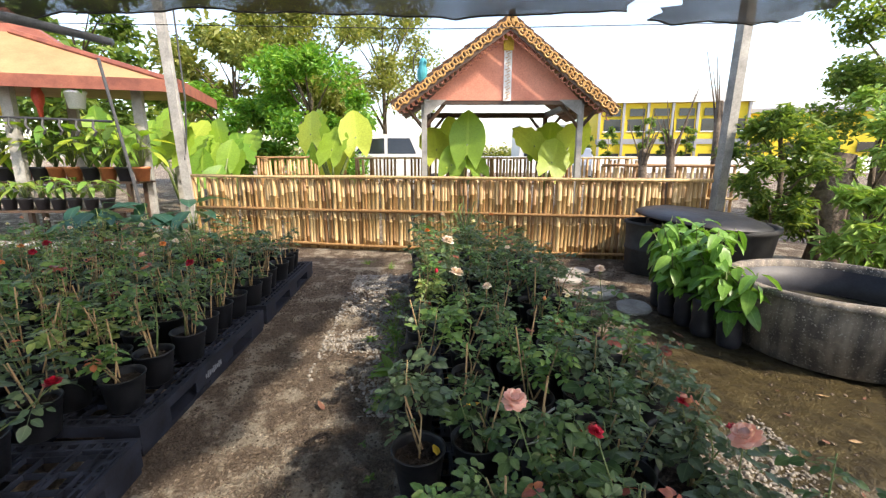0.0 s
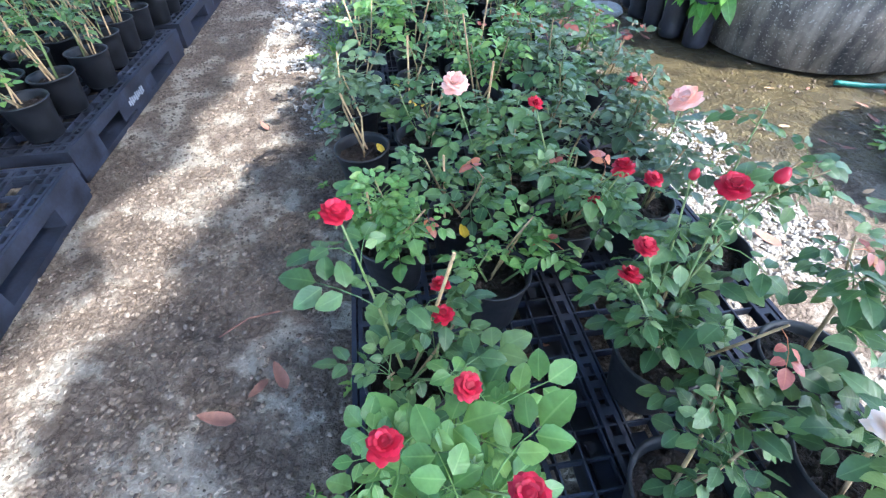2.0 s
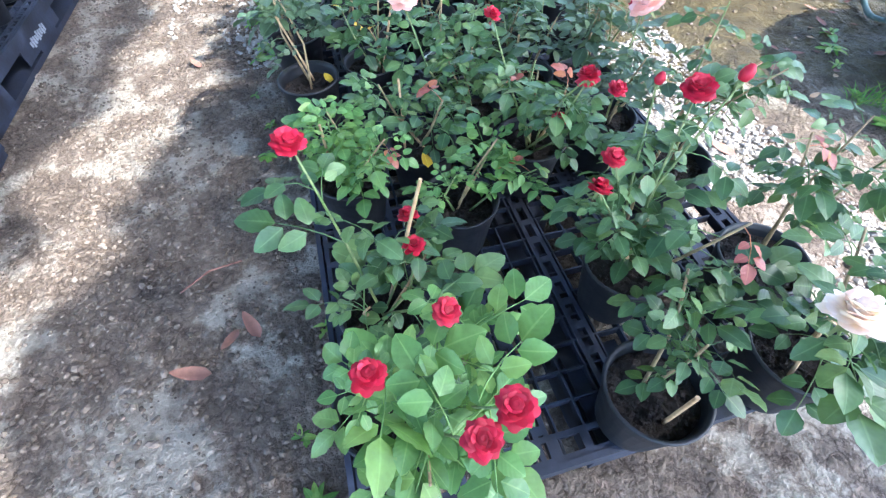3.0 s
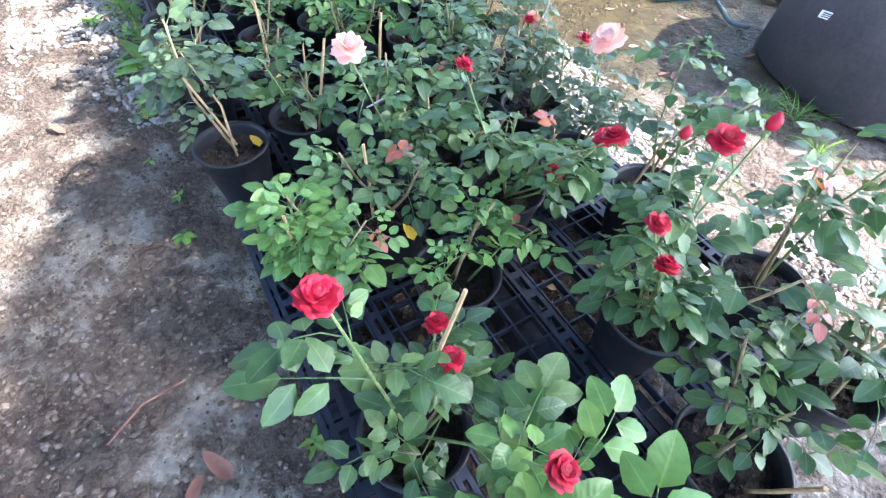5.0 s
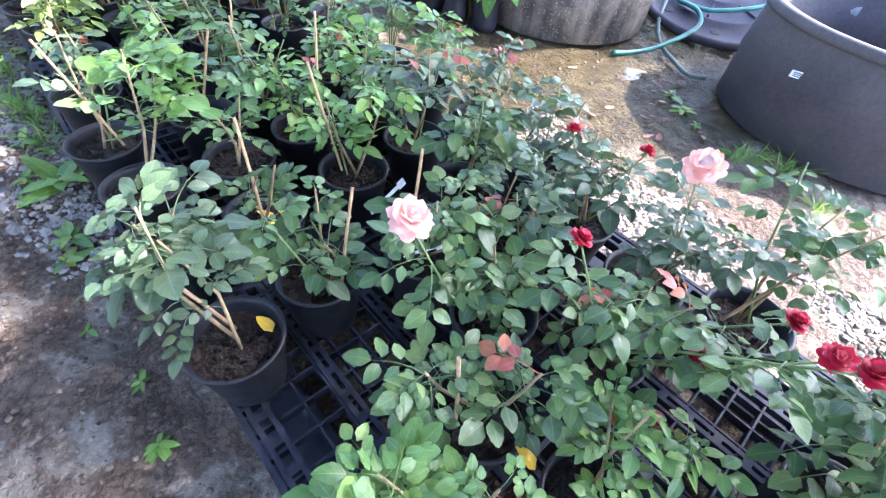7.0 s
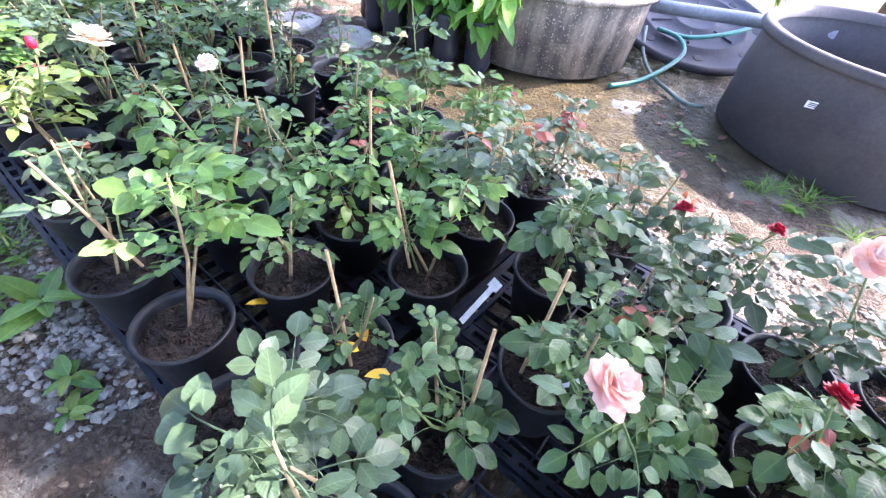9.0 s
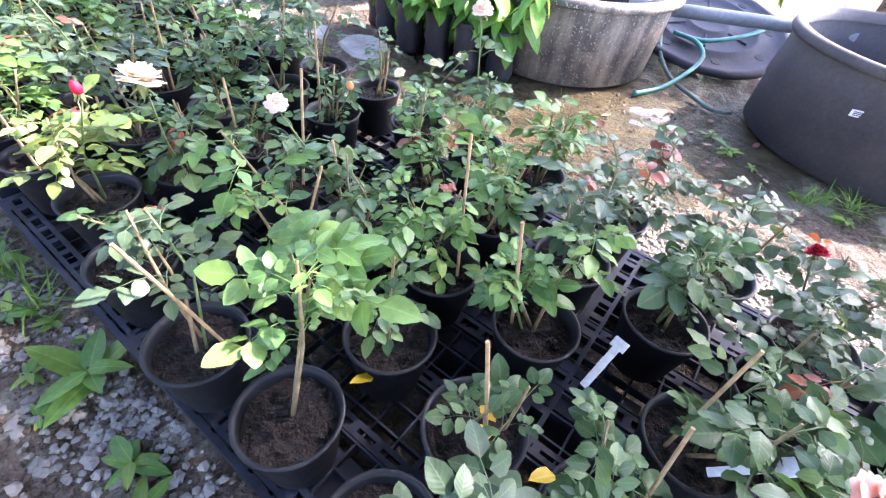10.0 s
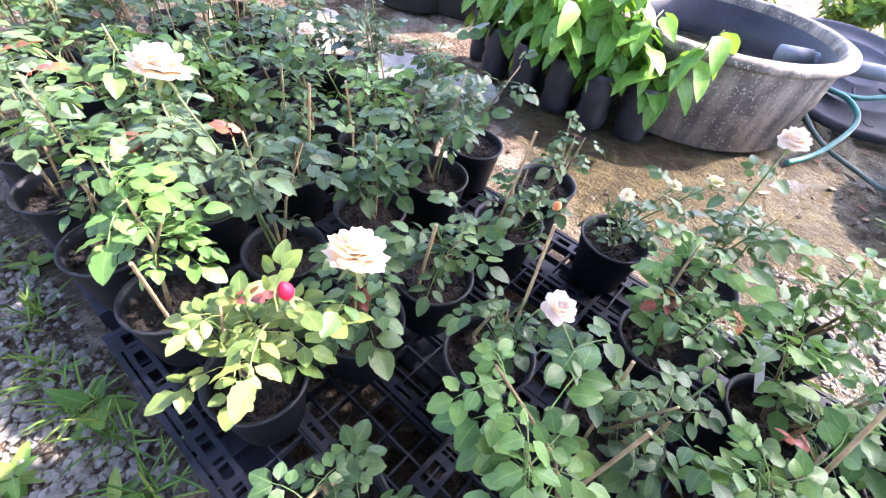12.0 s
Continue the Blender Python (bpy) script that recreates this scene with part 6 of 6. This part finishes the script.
M_CLOD, cn, cl, cb = material("mud clod", 0.95, 0, 0.2)
cg = cn.new("ShaderNodeNewGeometry")
cr = ramp(cn, [(0.0, (0.075, 0.057, 0.042)), (0.5, (0.125, 0.096, 0.071)), (1.0, (0.19, 0.15, 0.113))])
cl.new(cg.outputs["Random Per Island"], cr.inputs[0]), cl.new(cr.outputs[0], cb.inputs["Base Color"])
cz = noise_node(cn, cl, 90, 3)
add_bump(cn, cl, cb, cz.outputs[0], 0.6, 0.006)
M_PEBBLE_GREY = plain("grey gravel", (0.18, 0.158, 0.13), (0.37, 0.33, 0.275), 9, 0.9, bump=0.5, dist=0.006)
# grey-white stones, their colour also raised to brighten the strip in shade
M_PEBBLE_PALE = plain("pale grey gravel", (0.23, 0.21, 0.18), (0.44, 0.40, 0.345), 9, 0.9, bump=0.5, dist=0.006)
pebbles()

for x, y, s, r in ((1.45, 3.95, 0.22, 20), (1.62, 3.55, 0.20, 60), (1.3, 4.4, 0.18, 5), (1.5, 4.75, 0.16, 40)):
    g = Geo().lathe([(0, -0.02), (s * 0.95, -0.02), (s, 0.008), (s * 0.9, 0.022), (0, 0.026)], 11, Matrix.Diagonal((1, 0.75, 1, 1)))
    g.v = [(a * (1 + 0.18 * noise.noise(Vector((a * 8, b * 8, x)))), b * (1 + 0.2 * noise.noise(Vector((a * 8, b * 8, y)))), c) for a, b, c in g.v]
    solid("stone_slab", g, M_STONE, "pale flat stone slab sunk in mud", "stone", pose(x, y, -0.008, 0, 0, r), group="slabs in the mud")


def weed(x, y, seed, n=9, L=0.08, label="small green weed growing at pallet edge", mat=M_WEED, w=0.42, up=15):
    q = random.Random(seed)
    e = thing("weed", label, "weed", pose(x, y, ground_height(x, y) - 0.002), "weeds along the pallets")
    part("stem", Geo().tube([(0, 0, -0.01), (0.004, 0, L * 0.35)], 0.003, 5), M_CANE, e)
    for i in range(n):
        ll = L * q.uniform(0.6, 1.2)
        part("leaf", Geo().blade(ll, ll * w, None, 0.2, q.uniform(0.1, 0.5), 5, 0.7), mat, e, smooth=True, m=pose(0, 0, L * 0.35 * i / n, q.uniform(0, 2 * up), q.uniform(-15, 15), i * 137.5 + q.uniform(-20, 20)))


def grass_tuft(x, y, seed, n=30, L=0.16):
    q = random.Random(seed)
    g = Geo()
    for i in range(n):
        ll = L * q.uniform(0.5, 1.2)
        g.blade(ll, 0.006, Matrix.Translation((q.uniform(-0.03, 0.03), q.uniform(-0.03, 0.03), 0)) @ pose(0, 0, 0, q.uniform(30, 80), 0, q.uniform(0, 360)), 0.1, q.uniform(0.1, 0.6), 4, 0.9)
    solid("grass_tuft", g, M_WEED, "tuft of fresh green grass", "grass", pose(x, y, ground_height(x, y) - 0.005), kind="stuff")


weed(-0.305, 2.38, 1, 8, 0.15, "broad-leaved green weed beside pallet", M_WEED, 0.45, 18)
for i, (x, y) in enumerate([(-0.29, 1.52), (-0.30, 1.35), (-0.36, 2.02), (-0.33, 2.12), (-0.42, 2.36), (-0.31, 2.62), (-0.38, 2.72), (-0.34, 2.95), (-0.27, 2.5), (-0.40, 2.5), (-0.45, 3.4), (-0.32, 3.5), (-0.2, 0.35), (-0.17, 0.2), (2.2, 1.55), (2.28, 1.66), (2.12, 1.42), (2.05, 1.2), (2.0, 1.02), (-0.5, 2.9), (-0.36, 1.75), (-0.13, 0.62)]):
    weed(x, y, 20 + i, 7 + i % 5, 0.035 + 0.015 * (i % 4))
for i, (x, y) in enumerate([(-0.33, 2.86), (-0.36, 2.98), (-0.32, 2.70), (-0.39, 3.12), (-0.36, 3.3), (-0.42, 3.6), (-0.4, 3.8), (2.08, 1.12), (2.12, 1.0), (2.02, 1.18), (1.05, 1.9), (1.98, 0.8), (-0.6, 4.9), (-0.9, 5.1), (-0.3, 5.2)]):
    grass_tuft(x, y, 60 + i, 26, 0.10 + 0.02 * (i % 3))
q = random.Random(12)
for i, (x, y, a) in enumerate([(-0.30, 0.62, 30), (-0.42, 0.55, 80), (-0.36, 0.66, 150), (1.2, 0.3, 20), (-0.28, 2.42, 70), (1.15, 0.15, 50), (2.35, 1.75, 10), (2.5, 1.72, 100), (-0.6, 2.0, 40), (2.42, 1.9, 60), (1.7, 2.9, 30), (1.35, 1.0, 45)]):
    L = q.uniform(0.07, 0.11)
    solid("dead_leaf", Geo().blade(L, L * 0.4, None, 0.5, -0.25, 6, 0.7), M_DRY, "curled brown dead leaf on ground", "dead leaf", pose(x, y, ground_height(x, y) + 0.008, 0, q.uniform(-10, 10), a), group="fallen leaves", smooth=True)
for i in range(26):
    x, y = q.uniform(0.15, 0.65), q.uniform(0.3, 0.75)
    L = q.uniform(0.03, 0.07)
    solid("dead_leaf", Geo().blade(L, L * 0.5, None, 0.5, -0.2, 5, 0.7), M_DRY if i % 3 else M_STAKE, "dry brown leaf litter under pallet", "dead leaf", pose(x, y, ground_height(x, y) + 0.006 + 0.0006 * i, q.uniform(-8, 8), q.uniform(-10, 10), q.uniform(0, 360)), group="leaf litter under the pallet", smooth=True)
for i in range(34):
    x, y = q.uniform(1.6, 2.65), q.uniform(1.15, 2.3)
    L = q.uniform(0.02, 0.06)
    solid("dead_leaf", Geo().blade(L, L * 0.5, None, 0.5, -0.2, 5, 0.7), M_DRY if i % 4 else M_STAKE, "small brown fallen leaf on damp earth", "dead leaf", pose(x, y, ground_height(x, y) + 0.006, q.uniform(-8, 8), q.uniform(-10, 10), q.uniform(0, 360)), group="fallen leaves by the tubs", smooth=True)
solid("fallen_twig", Geo().tube([(-0.52, 0.80, 0.006), (-0.45, 0.86, 0.006), (-0.36, 0.88, 0.004)], 0.003, 5), M_DRY, "thin curved dry twig on mud", "twig")

# puddle by the tub
g = Geo()
n = 40
v = [(0, 0, 0)] + [((0.22 + 0.12 * noise.noise(Vector((math.cos(6.283 * j / n) * 2, math.sin(6.283 * j / n) * 2, 4)))) * math.cos(6.283 * j / n), (0.10 + 0.05 * noise.noise(Vector((math.sin(6.283 * j / n) * 2, 1, 2)))) * math.sin(6.283 * j / n), 0) for j in range(n)]
g.add(v, [(0, 1 + j, 1 + (j + 1) % n) for j in range(n)])
M_WATER = plain("muddy water", (0.06, 0.05, 0.03), (0.09, 0.07, 0.04), 2, 0.14, bump=0.12)
solid("puddle", g, M_WATER, "shallow muddy puddle beside the tub", "puddle", pose(2.20, 2.02, -0.014, 0, 0, -25), kind="structure")

# plant tags and fallen yellow leaves in the pots
for x, y, z, a in ((0.307, 1.206, 0.40, 20), (0.387, 1.469, 0.325, 70), (0.66, 1.98, 0.36, 120)):
    g = Geo().box(-0.008, 0.008, -0.001, 0.001, -0.085, 0.012)
    g.box(-0.016, 0.016, -0.001, 0.001, 0.012, 0.034)
    solid("plant_tag", g, M_TAG, "white plastic plant tag stuck in pot", "plant tag", pose(x, y, z, 48, 12, a), group="plant tags")
for x, y, z, a in ((0.106, 1.55, 0.305, 40), (0.194, 0.80, 0.33, 10), (0.05, 1.78, 0.282, 70), (-0.02, 1.28, 0.29, 20), (0.09, 1.44, 0.375, 60), (0.15, 1.60, 0.29, 160)):
    solid("fallen_leaf", Geo().blade(0.045, 0.03, None, 0.4, 0.2, 5, 0.65), M_LEAF_YELLOW, "bright yellow fallen rose leaf", "fallen leaf", pose(x, y, z, 25, 20, a), group="yellow fallen leaves", smooth=True)
